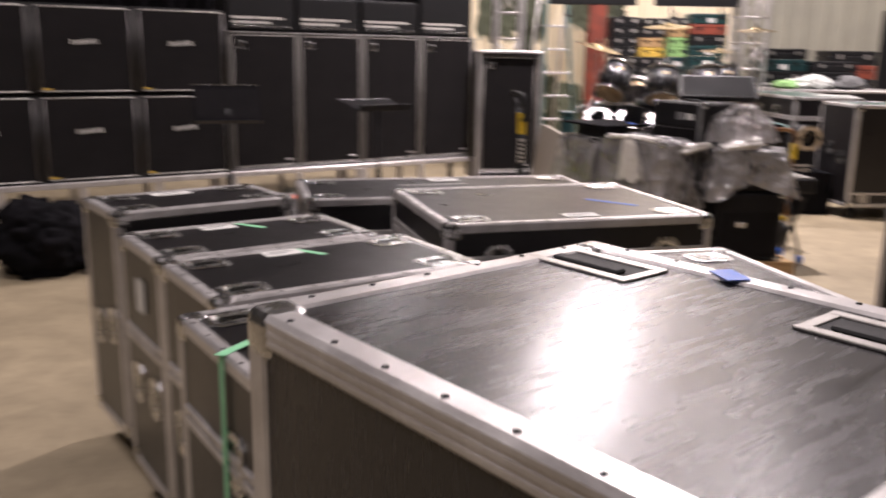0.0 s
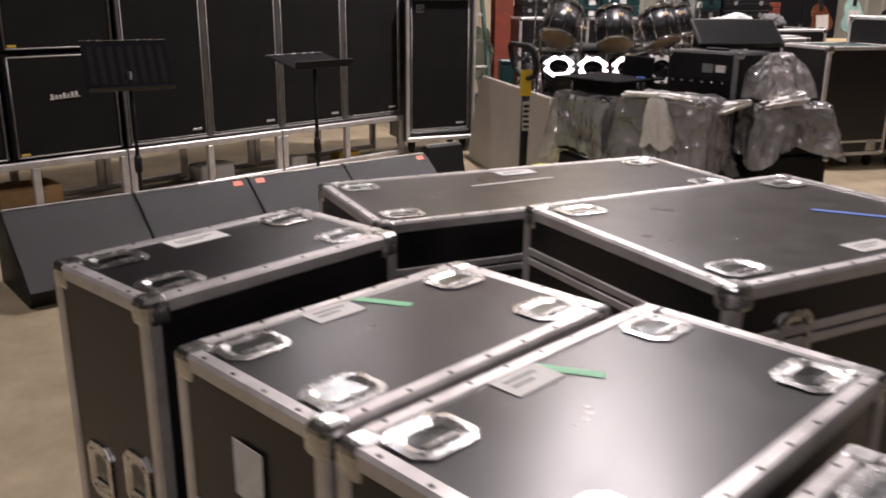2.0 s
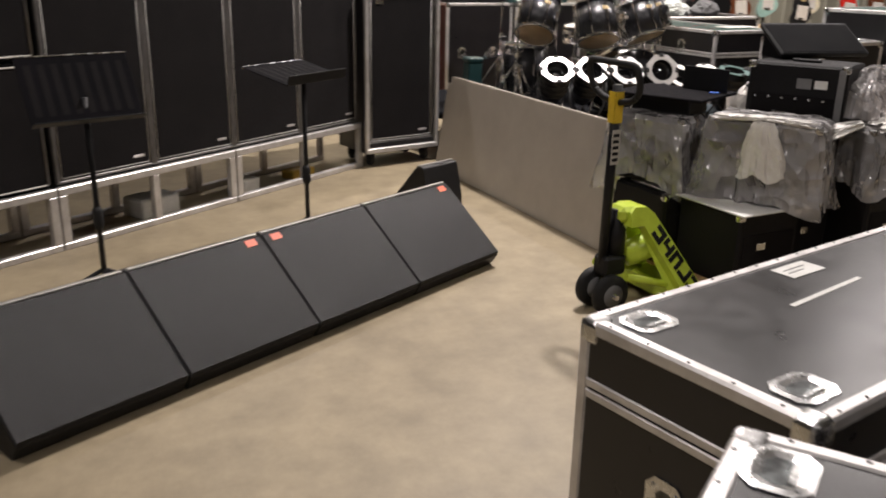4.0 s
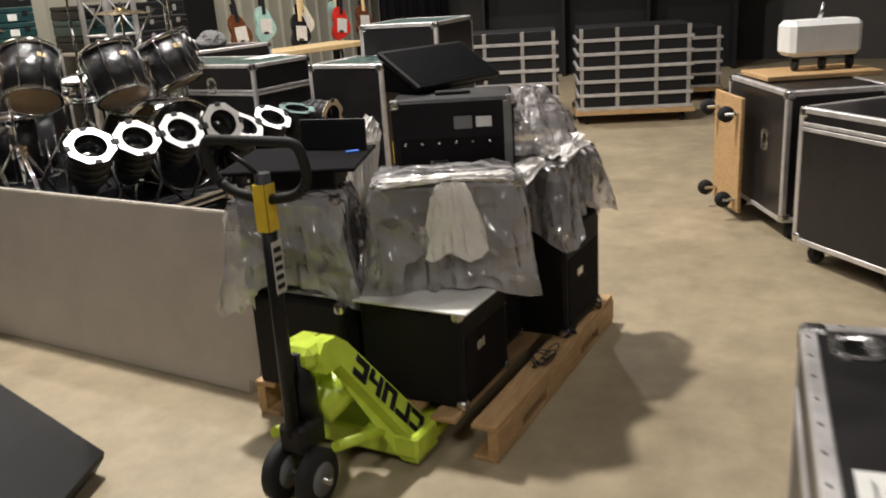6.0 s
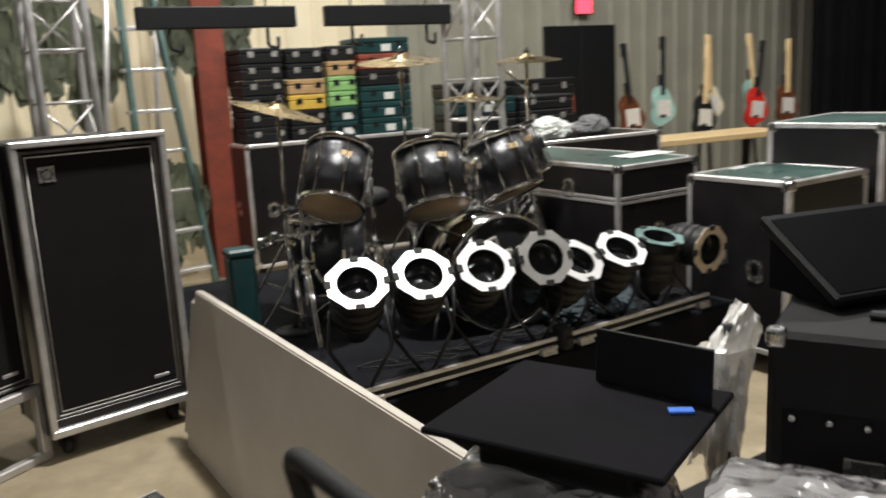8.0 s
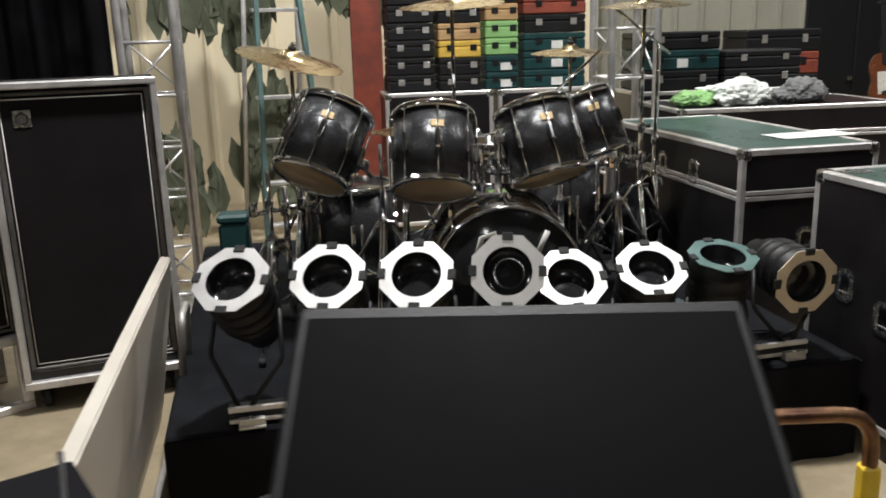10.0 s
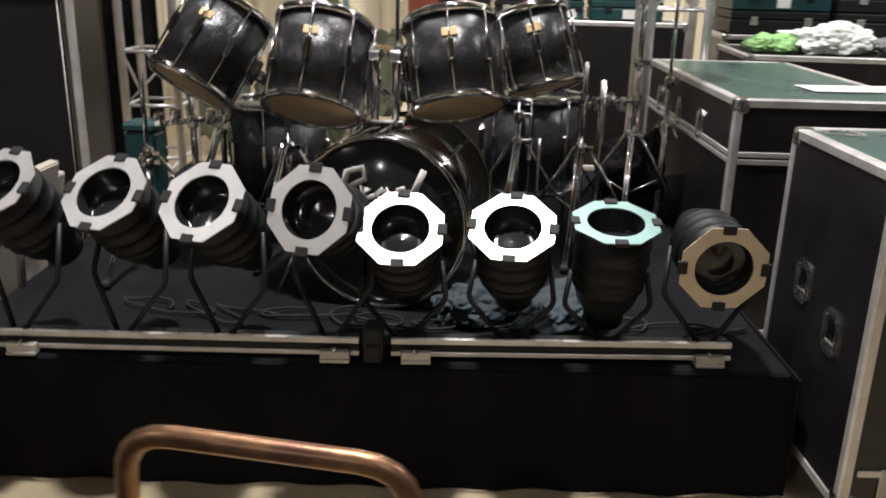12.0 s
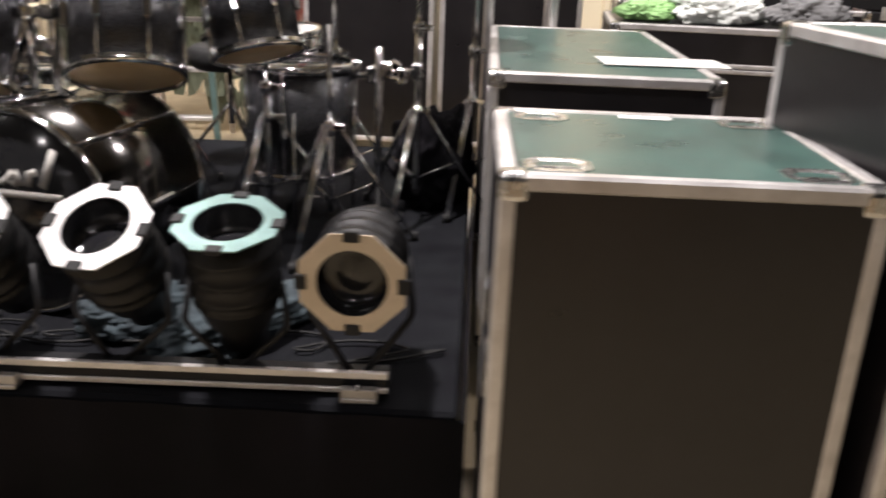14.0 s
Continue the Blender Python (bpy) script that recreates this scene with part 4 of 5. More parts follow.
def crumpled(w, d, h, seed):
    """A heap of film: a tent with sharp creases running down from its ridge."""
    bm = bmesh.new()
    nu, nv = 72, 26
    rings = []
    for r in range(nv + 1):
        s = r / nv
        ring = []
        for k in range(nu):
            a = 2 * math.pi * k / nu
            pleat = abs(math.sin(4.5 * a + seed)) * 0.16 + abs(math.sin(10.5 * a + 2 * seed + s * 2)) * 0.09
            rad = s * (1 - pleat * s ** 0.5)
            z = h * (1 - s ** 2.4) * (1 - 0.22 * abs(math.sin(4.5 * a + seed)) * s)
            p = Vector((math.cos(a) * rad * w / 2, math.sin(a) * rad * d / 2, z))
            c = noise.voronoi(Vector((p.x, p.y, p.z * 0.6)) * 8 + Vector((seed, 0, 0)))[0]
            p += Vector((math.cos(a) * 0.8, math.sin(a) * 0.8, 0.5)) * (c[1] - c[0]) * 0.06 * min(1, 4 * (1 - s) + 0.2)
            p.z = max(p.z, 0.0)
            ring.append(bm.verts.new(p))
        rings.append(ring)
    for a, b in zip(rings, rings[1:]):
        for k in range(nu):
            bm.faces.new((a[k], b[k], b[(k + 1) % nu], a[(k + 1) % nu]))
    bmesh.ops.remove_doubles(bm, verts=bm.verts[:], dist=0.0004)
    return bm


D4 = thing("plastic_cover", PAL @ pose(0.99, 0.26, 0.90, 0, 0, 10), "bulging crumpled clear plastic sheet on top of the load", "plastic wrap", "plastic wraps")
part("film", crumpled(0.60, 0.44, 0.23, 2.0), FILM, D4)
part("film", crumpled(0.42, 0.34, 0.16, 5.0), FILM, D4, "", pose(0.04, 0.0, 0.0))
tail = thing("wrapped_stand", pose(2.08, 7.08, 0, 0, 0, 15), "stand wrapped in crumpled clear plastic behind the pallet", "plastic wrap")
tubepart("pole", BLACK, tail, [(0, 0, 0.02), (0, 0, 0.94)], 0.015)
lathepart("base", BLACK, tail, [(0.14, 0.0), (0.14, 0.015), (0.02, 0.03)])
bunch(tail, pose(0.12, 0.0, 0.94, 0, 46, 0), 0.22, 0.06, 0.09, 31)
bunch(tail, pose(-0.02, 0.0, 0.88, 0, 8, 0), 0.3, 0.12, 0.10, 33)
bunch(tail, pose(0.0, 0.02, 0.75, 0, -6, 0), 0.3, 0.09, 0.06, 35)

# tilted screen on the load
scr = thing("monitor_screen", pose(1.80, 6.55, 1.142, 0, 0, -9), "black flat monitor screen tilted back on the load", "monitor")
boxpart("foot", BLACK, scr, 0.15, 0.45, 0.06, 0.3, 0, 0.03, 0.005)
bm = bmesh.new()
box(bm, 0, 0.51, 0, 0.27, 0, 0.028, 0.006)
bz = part("bezel", bm, BLACK, scr, "", pose(0, 0, 0.006, 31, 0, 0))
boxpart("glass", SCREEN, bz, 0.012, 0.498, 0.012, 0.25, 0.027, 0.03, 0.001, "dark matt screen")
bm = bmesh.new()
back = [[bm.verts.new((x, y, z)) for y, z in ((0.02, 0.0), (0.22, 0.0), (0.22, 0.128), (0.02, 0.008))] for x in (0.03, 0.48)]
bm.faces.new(back[0]), bm.faces.new(list(reversed(back[1])))
for k in range(4):
    bm.faces.new((back[0][(k + 1) % 4], back[0][k], back[1][k], back[1][(k + 1) % 4]))
bmesh.ops.recalc_face_normals(bm, faces=bm.faces[:])
part("back_housing", bm, FABRIC, scr)
tubepart("prop", BLACK, scr, [(0.3, 0.16, 0.085), (0.3, 0.26, 0.02)], 0.01)
# black desk tray with a raised end
tr_ = thing("desk_tray", pose(1.08, 6.90, 0.868, 0, 0, -62), "black flat tray with raised end plate on the load", "tray")
boxpart("tray_top", FABRIC, tr_, -0.03, 0.47, -0.03, 0.42, 0.08, 0.095, 0.004)
boxpart("support", BLACK, tr_, 0.06, 0.38, 0.04, 0.26, 0.0, 0.08, 0.006)
boxpart("end_plate", BLACK, tr_, 0, 0.275, 0, 0.008, 0.0, 0.12, 0.002, "", pose(0.18, 0.36, 0.095, -4, 0, -10))
bm = bmesh.new()
box(bm, 0, 0.05, 0, 0.025, 0, 0.006, 0.001)
part("tag", bm, TAPE_BLUE, tr_, "small blue tag", pose(0.39, 0.24, 0.096, 0, 0, 30))
# cable loops at the foot of the load
for q in range(3):
    cb = thing("cable_coil", PAL @ pose(0.55 + 0.3 * q, 0.04, 0.138), "coil of thin black cable lying on the pallet", "cable", "cable coils")
    tubepart("cable", RUBBER, cb, [((0.06 + 0.035 * math.sin(a * 0.11 + q)) * math.cos(a * 0.3) + 0.03 * math.sin(a * 0.07 + 2 * q), 0.03 * math.sin(a * 0.3 + q) + 0.018 * math.sin(a * 0.17), 0.005 + 0.02 * abs(math.sin(a * 0.23 + q))) for a in range(80)], 0.003, 6)

# slatted folding stand between the pallet and the tall cases
fs = thing("folding_stand", pose(2.38, 6.40, 0, 0, 0, 12), "black folding stand with pale slatted top and thin legs", "stand")
boxpart("top_frame", BLACK, fs, 0, 0.40, 0, 0.36, 0.52, 0.62, 0.006)
for k in range(5):
    boxpart("slat", ALU_DULL, fs, 0.02, 0.38, 0.02 + k * 0.07, 0.05 + k * 0.07, 0.621, 0.632, 0.002)
for x in (0.03, 0.37):
    tubepart("leg", BLACK, fs, [(x, 0.03, 0.53), (x, 0.30, 0.06)], 0.011, 8)
    tubepart("leg", BLACK, fs, [(x, 0.33, 0.53), (x, 0.06, 0.06)], 0.011, 8)
    for y in (0.06, 0.30):
        lathepart("caster", TAPE_BLUE, fs, [(0.008, -0.012), (0.034, -0.01), (0.034, 0.01), (0.008, 0.012)], pose(x, y, 0.034, 90, 0, 90), 12, "small blue caster wheel")

# hand truck loop
ht = thing("hand_truck", pose(2.665, 7.17, 0, 0, 0, -6), "hand truck with worn yellow and copper tube handle", "hand truck")
tubepart("frame_tube", BRASS_TUBE, ht, rounded([(-0.19, 0, 0.05), (-0.19, 0.0, 0.905), (0.19, 0.0, 0.905), (0.19, 0, 0.05)], 0.07), 0.015, 12)
for z in (0.2, 0.45, 0.65):
    boxpart("cross_bar", YELLOW, ht, -0.19, 0.19, -0.012, 0.012, z, z + 0.03, 0.004)
boxpart("toe_plate", BLACK, ht, -0.2, 0.2, 0.0, 0.2, 0.012, 0.02, 0.002)
for s in (-1, 1):
    boxpart("grip_tape", YELLOW, ht, s * 0.19 - 0.018, s * 0.19 + 0.018, -0.018, 0.018, 0.68, 0.8, 0.006, "yellow tape")
    lathepart("wheel", RUBBER, ht, [(0.02, -0.025), (0.085, -0.022), (0.1, 0), (0.085, 0.022), (0.02, 0.025)], pose(s * 0.16, -0.06, 0.1, 90, 0, 90))


# ---- drum riser ----
RIS = pose(1.30, 8.352, 0, 0, 0, 4.9)
rs = thing("drum_riser", RIS, "black carpeted drum riser with cloth skirt", "stage riser")
boxpart("deck", CARPET, rs, 0, 2.48, 0.0, 2.6, 0.335, 0.395, 0.01)
for x in (0.1, 1.2, 2.3):
    for y in (0.15, 2.4):
        boxpart("leg", BLACK, rs, x, x + 0.06, y, y + 0.06, 0, 0.335, 0.003)
bm = bmesh.new()
n = 120
def skirt_row(z, k):
    rows = []
    for i in range(n + 1):
        u = i / n
        rows.append(bm.verts.new((0.0 + u * 2.49, -0.012 - k * (0.012 + 0.010 * math.sin(u * 60) + 0.008 * math.sin(u * 23 + 1)), z)))
    return rows
rws = [skirt_row(0.387, 0.2), skirt_row(0.25, 0.6), skirt_row(0.12, 0.7), skirt_row(0.006, 0.8)]
for a, b in zip(rws, rws[1:]):
    for i in range(n):
        f = bm.faces.new((a[i], b[i], b[i + 1], a[i + 1]))
        f.smooth = True
part("skirt", bm, FABRIC, rs)
bm = bmesh.new()
box(bm, 2.49, 2.50, -0.02, 2.6, 0.004, 0.385, 0.002)
part("skirt", bm, FABRIC, rs)


# ---- lamps on their bars ----
def light_bar(p, q):
    d = Vector(q) - Vector(p)
    L = d.length
    t = thing("light_bar", pose(*p, 0, 0, math.degrees(math.atan2(d.y, d.x))), "aluminium lighting bar lying along the riser's edge", "lighting bar", "lighting bars")
    boxpart("channel", BLACK, t, 0.0, L, 0, 0.05, 0.012, 0.062, 0.003)
    boxpart("rail", ALU, t, 0, L, -0.004, 0.01, 0.048, 0.066, 0.002)
    boxpart("rail", ALU, t, 0, L, -0.006, 0.008, 0.012, 0.026, 0.002)
    for x in (0.03, L - 0.11):
        boxpart("bracket", ALU_DULL, t, x, x + 0.085, -0.035, 0.06, 0.0, 0.011, 0.002)
        boxpart("bracket", ALU_DULL, t, x, x + 0.085, -0.03, -0.007, 0.009, 0.034, 0.002)
        for y in (-0.028, -0.016):
            lathepart("bolt", STEEL, t, [(0.006, 0.033), (0.006, 0.039), (0.002, 0.041)], pose(x + 0.04, y, 0), 8)
    for k in range(9):
        lathepart("rivet", STEEL, t, [(0.004, 0.0655), (0.003, 0.068)], pose(0.1 + (L - 0.2) * k / 8, 0.003, 0), 6)
    return t


light_bar((1.50, 8.395, 0.397), (2.53, 8.485, 0.397))
light_bar((2.62, 8.495, 0.397), (3.60, 8.605, 0.397))
blk = thing("connector_box", pose(2.545, 8.47, 0.397, 0, 0, 5), "small black connector between two lighting bars", "connector")
boxpart("body", RUBBER, blk, 0, 0.055, -0.02, 0.07, 0, 0.105, 0.008)
boxpart("lip", BLACK, blk, 0.005, 0.05, -0.03, -0.02, 0.02, 0.06, 0.003)


def octo_ring_mesh(mat):
    bm = bmesh.new()
    ro, ri, n = 0.117, 0.08, 32
    out = []
    for k in range(n):
        a = 2 * math.pi * k / n
        # a chamfered square, notched at the middle of each side
        q = min(ro / max(abs(math.cos(a)), abs(math.sin(a)), 1e-6), ro * 1.19 / (abs(math.cos(a)) + abs(math.sin(a))) * 1.18)
        out.append((q, a))
    v = {}
    for z in (0, 0.004):
        v[z] = ([bm.verts.new((q * math.cos(a), q * math.sin(a), z)) for q, a in out], [bm.verts.new((ri * math.cos(a), ri * math.sin(a), z)) for q, a in out])
    for k in range(n):
        j = (k + 1) % n
        bm.faces.new((v[0.004][0][k], v[0.004][0][j], v[0.004][1][j], v[0.004][1][k]))
        bm.faces.new((v[0][0][j], v[0][0][k], v[0][1][k], v[0][1][j]))
        bm.faces.new((v[0][0][k], v[0][0][j], v[0.004][0][j], v[0.004][0][k]))
        bm.faces.new((v[0][1][j], v[0][1][k], v[0.004][1][k], v[0.004][1][j]))
    me = bpy.data.meshes.new("gel_frame")
    bm.to_mesh(me)
    bm.free()
    me.materials.append(mat)
    return me


RING_ALU = material("bare_gel_frame", (0.85, 0.83, 0.82), 0.42, 0.75, (0.72, 0.7, 0.69), 7, 60, 0.1, 0.1)
# Darker copy of the bare frame: missing lamp glare put into the colour.
RING_SHADED = material("shaded_gel_frame", (0.66, 0.64, 0.62), 0.42, 0.75, (0.55, 0.53, 0.51), 7, 60, 0.1, 0.1)
RINGS = {"a": octo_ring_mesh(RING_ALU), "g": octo_ring_mesh(RING_SHADED), "t": octo_ring_mesh(TEAL_RING), "b": octo_ring_mesh(BRONZE_RING)}


def par_can(x, y, z, elev, az, kind, base, label):
    """A can whose gel frame is centred on (x, y, z) and looks up by elev degrees, towards azimuth az (0: towards -y)."""
    m = pose(x, y, z, 90 - elev, 0, az)
    t = thing("par_can", m, label, "stage lamp", "stage lamps on the bars")
    piece("gel_frame", RINGS[kind], t, pose(0, 0, 0))
    bm = bmesh.new()
    lathe(bm, [(0.083, -0.002), (0.086, -0.004), (0.104, -0.012), (0.104, -0.045), (0.109, -0.05), (0.109, -0.056), (0.104, -0.061), (0.104, -0.1), (0.109, -0.105), (0.109, -0.111), (0.104, -0.116), (0.104, -0.15), (0.108, -0.155), (0.108, -0.165), (0.1, -0.17), (0.1, -0.19), (0.104, -0.195), (0.098, -0.2), (0.085, -0.25), (0.06, -0.29), (0.058, -0.33), (0.0, -0.335)], 28, caps=False)
    part("barrel", bm, CAN_BLACK, t)
    bm = bmesh.new()
    lathe(bm, [(0.081, 0.0), (0.082, -0.055), (0.07, -0.068), (0.04, -0.062), (0.001, -0.058)], 24, caps=False)
    part("lens", bm, BLACK_GLOSS, t, "dark glass lens")
    for a in (0, 90, 180, 270):
        boxpart("clip", RUBBER, t, 0.1, 0.126, -0.018, 0.018, -0.004, 0.009, 0.002, "", pose(0, 0, 0, 0, 0, a))
    # yoke from the can's waist down to its bar
    inv = m.inverted()
    px = inv @ Vector((x, base, 0.455))
    for s in (-1, 1):
        tubepart("yoke", BLACK, t, rounded([(s * 0.108, 0, -0.16), (s * 0.125, px.y * 0.5, (px.z - 0.16) * 0.5), (0.02 * s, px.y, px.z)], 0.02), 0.008, 8)
    return t


PARS = (("R", 1.545, 8.405, 0.889, 50, -18, "a"), ("R", 1.842, 8.429, 0.873, 47, -14, "a"), ("R", 2.123, 8.409, 0.866, 42, -14, "a"), ("R", 2.417, 8.398, 0.861, 24, -14, "g"),
        ("R", 2.649, 8.473, 0.799, 50, 2, "a"), ("R", 2.952, 8.532, 0.800, 56, -4, "a"), ("R", 3.236, 8.583, 0.813, 76, 4, "t"), ("R", 3.53, 8.533, 0.713, -4, 4, "b"))
for _, x, y, z, el, az, kd in PARS:
    par_can(x, y, z, el, az, kd, 8.395 + 0.1 * (x - 1.5) + 0.02, {"a": "black stage lamp with bright octagonal gel frame", "g": "black stage lamp with octagonal gel frame coloured as in shade", "t": "black stage lamp with teal reflection coloured into its octagonal gel frame", "b": "black stage lamp lying forward with bronze-toned gel frame"}[kd])


# ---- drum kit ----
def drum(name, m, r, L, label, head=HEAD_TAN, bottom=True, lugs=8, wrap=None, front=None):
    """A drum along local z, centred."""
    t = thing(name, m, label, "drum", "drum kit")
    lathepart("shell", wrap or SPARKLE, t, [(r, -L / 2 + 0.012), (r, L / 2 - 0.012)], None, 40)
    for z, mt in ((L / 2 - 0.01, HEAD_WHITE if head is HEAD_TAN else head), (-L / 2 + 0.01, head)):
        s = 1 if z > 0 else -1
        lathepart("head", mt, t, [(r - 0.002, z), (r - 0.006, z + s * 0.006), (0.001, z + s * 0.007)] if s > 0 else [(0.001, z + s * 0.007), (r - 0.006, z + s * 0.006), (r - 0.002, z)], None, 40)
        bm = bmesh.new()
        lathe(bm, [(r + 0.001, z - 0.012), (r + 0.011, z - 0.012), (r + 0.012, z + 0.008), (r + 0.006, z + s * 0.016), (r - 0.004, z + s * 0.014), (r - 0.003, z)], 40, caps=False)
        part("hoop", bm, CHROME, t)
    for k in range(lugs):
        a = 360 * k / lugs
        tubepart("tension_rod", CHROME, t, [((r + 0.014) * math.cos(radians(a)), (r + 0.014) * math.sin(radians(a)), -L / 2 + 0.004), ((r + 0.014) * math.cos(radians(a)), (r + 0.014) * math.sin(radians(a)), L / 2 - 0.004)], 0.004, 6)
        boxpart("lug", CHROME, t, r, r + 0.02, -0.01, 0.01, -L * 0.12, L * 0.12, 0.005, "", pose(0, 0, 0, 0, 0, a))
    return t


def badge(t, r, z, a):
    boxpart("badge", MAPLE, t, -0.025, 0.025, -0.003, 0.002, -0.014, 0.014, 0.002, "small gold badge", pose(r * math.sin(radians(a)), -r * math.cos(radians(a)), z, 0, 0, a))


def tom(x, y, z, tilt, lean, turn, r, L):
    m = pose(x, y, z, 0, 0, turn) @ pose(0, 0, 0, -tilt, 0, 0) @ pose(0, 0, 0, 0, lean, 0)
    t = drum("rack_tom", m, r, L, "black sparkle rack tom with tan lower head and chrome hoops")
    badge(t, r + 0.001, L * 0.2, 0)
    s = 1 if x < 2.5 else -1
    boxpart("mount_bracket", CHROME, t, r - 0.002, r + 0.03, -0.03, 0.03, -0.05, 0.05, 0.008, "", pose(0, 0, 0, 0, 0, 90 - s * 60))
    lathepart("memory_lock", CHROME, t, [(0.02, 0.0), (0.024, 0.01), (0.024, 0.04), (0.014, 0.05)], pose(s * (r + 0.02) * 0.86, (r + 0.02) * 0.5, 0.0, 0, s * 90, 0), 12)
    tubepart("mount_arm", CHROME, t, [(s * (r + 0.04) * 0.86, (r + 0.04) * 0.5, 0.0), (s * (r + 0.11) * 0.86, (r + 0.1) * 0.5, -0.03)], 0.011, 8)
    return t


tom(1.845, 9.31, 1.185, 29, 23, 0, 0.152, 0.325)
tom(2.275, 9.13, 1.15, 28, 4, 0, 0.158, 0.315)
tom(2.725, 9.19, 1.165, 24, -9, 0, 0.155, 0.305)
tom(3.0, 9.45, 1.20, 15, -15, 0, 0.136, 0.28)
bd = drum("bass_drum", pose(2.545, 9.13, 0.685, 90, 0, -6), 0.28, 0.5, "black bass drum with mirror-bright shell, hoops and white script lettering", BLACK_GLOSS, wrap=SMOKED)
LZ = 0.2585
for nm, pts in (("logo_stroke", [(-0.13, 0.06), (-0.1, 0.17), (-0.05, 0.185), (-0.04, 0.15), (-0.1, 0.115)]), ("logo_stroke", [(-0.06, 0.09), (-0.03, 0.12), (-0.05, 0.125), (-0.045, 0.085), (-0.01, 0.095)]),
                ("logo_stroke", [(0.02, 0.12), (-0.005, 0.1), (0.02, 0.085), (0.03, 0.12), (0.04, 0.085)]), ("logo_stroke", [(0.06, 0.085), (0.07, 0.12), (0.09, 0.125)]), ("logo_stroke", [(0.105, 0.085), (0.15, 0.19)]), ("logo_stroke", [(-0.09, 0.06), (0.16, 0.06)])):
    bm = bmesh.new()
    tube(bm, [(x, y, LZ) for x, y in pts], 0.0115, 6)
    bmesh.ops.scale(bm, vec=(1, 1, 0.2), space=Matrix.Translation((0, 0, -LZ)), verts=bm.verts[:])
    part(nm, bm, PIPING, bd, "white script logo stroke")
for s in (-1, 1):
    tubepart("spur", CHROME, bd, [(s * 0.27, -0.02, 0.12), (s * 0.38, -0.31, 0.2)], 0.009, 8)
# mounting post
tm = thing("tom_mount", pose(2.50, 9.13, 0.965), "chrome double tom mount on the bass drum", "stand")
for s in (-1, 1):
    tubepart("post", CHROME, tm, [(s * 0.035, 0, 0), (s * 0.035, 0.02, 0.24), (s * 0.05, 0.03, 0.27)], 0.015)
    tubepart("arm", CHROME, tm, [(s * 0.05, 0.03, 0.25), (s * 0.12, 0.06, 0.27)], 0.012)
    boxpart("clamp", CHROME, tm, s * 0.035 - 0.025, s * 0.035 + 0.025, -0.02, 0.045, 0.21, 0.25, 0.008)
boxpart("base_plate", CHROME, tm, -0.07, 0.07, -0.03, 0.05, -0.002, 0.02, 0.006)

for x, y, z, r, L in ((3.0, 9.95, 0.78, 0.2, 0.4), (1.95, 9.75, 0.74, 0.2, 0.4)):
    ft = drum("floor_tom", pose(x, y, z), r, L, "black sparkle floor tom standing on chrome legs", BLACK_GLOSS)
    for a in (40, 160, 280):
        tubepart("leg", CHROME, ft, [((r + 0.02) * math.cos(radians(a)), (r + 0.02) * math.sin(radians(a)), 0.05), ((r + 0.02) * math.cos(radians(a)), (r + 0.02) * math.sin(radians(a)), -z + 0.375)], 0.007, 8)
sn = drum("snare_drum", pose(2.82, 10.25, 0.98, 4, -4, 0), 0.178, 0.15, "chrome snare drum on a low stand", HEAD_WHITE, wrap=CHROME)


def stand(x, y, h, label, boom=None):
    t = thing("cymbal_stand", pose(x, y, 0.396), label, "cymbal stand", "cymbal stands")
    h = h - 0.396
    for a in (20, 140, 260):
        ca, sa = math.cos(radians(a)), math.sin(radians(a))
        for o in (-0.006, 0.006):
            tubepart("leg", CHROME, t, [(ca * 0.03 - sa * o, sa * 0.03 + ca * o, 0.42), (ca * 0.3 - sa * o, sa * 0.3 + ca * o, 0.01)], 0.006, 6)
        lathepart("rubber_foot", RUBBER, t, [(0.014, 0.0), (0.014, 0.03)], pose(ca * 0.3, sa * 0.3, 0), 8)
        tubepart("brace", CHROME, t, [(0, 0, 0.16), (ca * 0.16, sa * 0.16, 0.22)], 0.005, 6)
    tubepart("lower_tube", CHROME, t, [(0, 0, 0.12), (0, 0, h * 0.55)], 0.0125, 10)
    tubepart("upper_tube", CHROME, t, [(0, 0, h * 0.55), (0, 0, h)], 0.009, 10)
    for z in (0.42, h * 0.55):
        lathepart("clamp", CHROME, t, [(0.02, z - 0.02), (0.022, z), (0.02, z + 0.02)], None, 10)
        boxpart("wing_bolt", CHROME, t, 0.015, 0.05, -0.004, 0.004, z - 0.01, z + 0.01, 0.003)
    if boom:
        tubepart("boom_arm", CHROME, t, [(-boom[0] * 0.3, -boom[1] * 0.3, h - boom[2] * 0.3), (boom[0], boom[1], h + boom[2])], 0.008, 8)
    return t


def cymbal(x, y, z, r, tx, ty, label="bronze cymbal on its stand"):
    t = thing("cymbal", pose(x, y, z, tx, ty, 0), label, "cymbal", "cymbals")
    bm = bmesh.new()
    lathe(bm, [(r, -0.012), (r * 0.6, 0.004), (r * 0.22, 0.012), (r * 0.19, 0.022), (r * 0.1, 0.034), (0.008, 0.036)], 48, caps=False)
    lathe(bm, [(r, -0.0135), (r * 0.6, 0.0025), (r * 0.22, 0.0105), (0.008, 0.03)], 48, caps=False)
    part("plate", bm, BRASS, t)
    lathepart("felt", RUBBER, t, [(0.018, 0.036), (0.018, 0.05)], None, 12)
    lathepart("wing_nut", CHROME, t, [(0.008, 0.05), (0.012, 0.06), (0.006, 0.07)], None, 8)


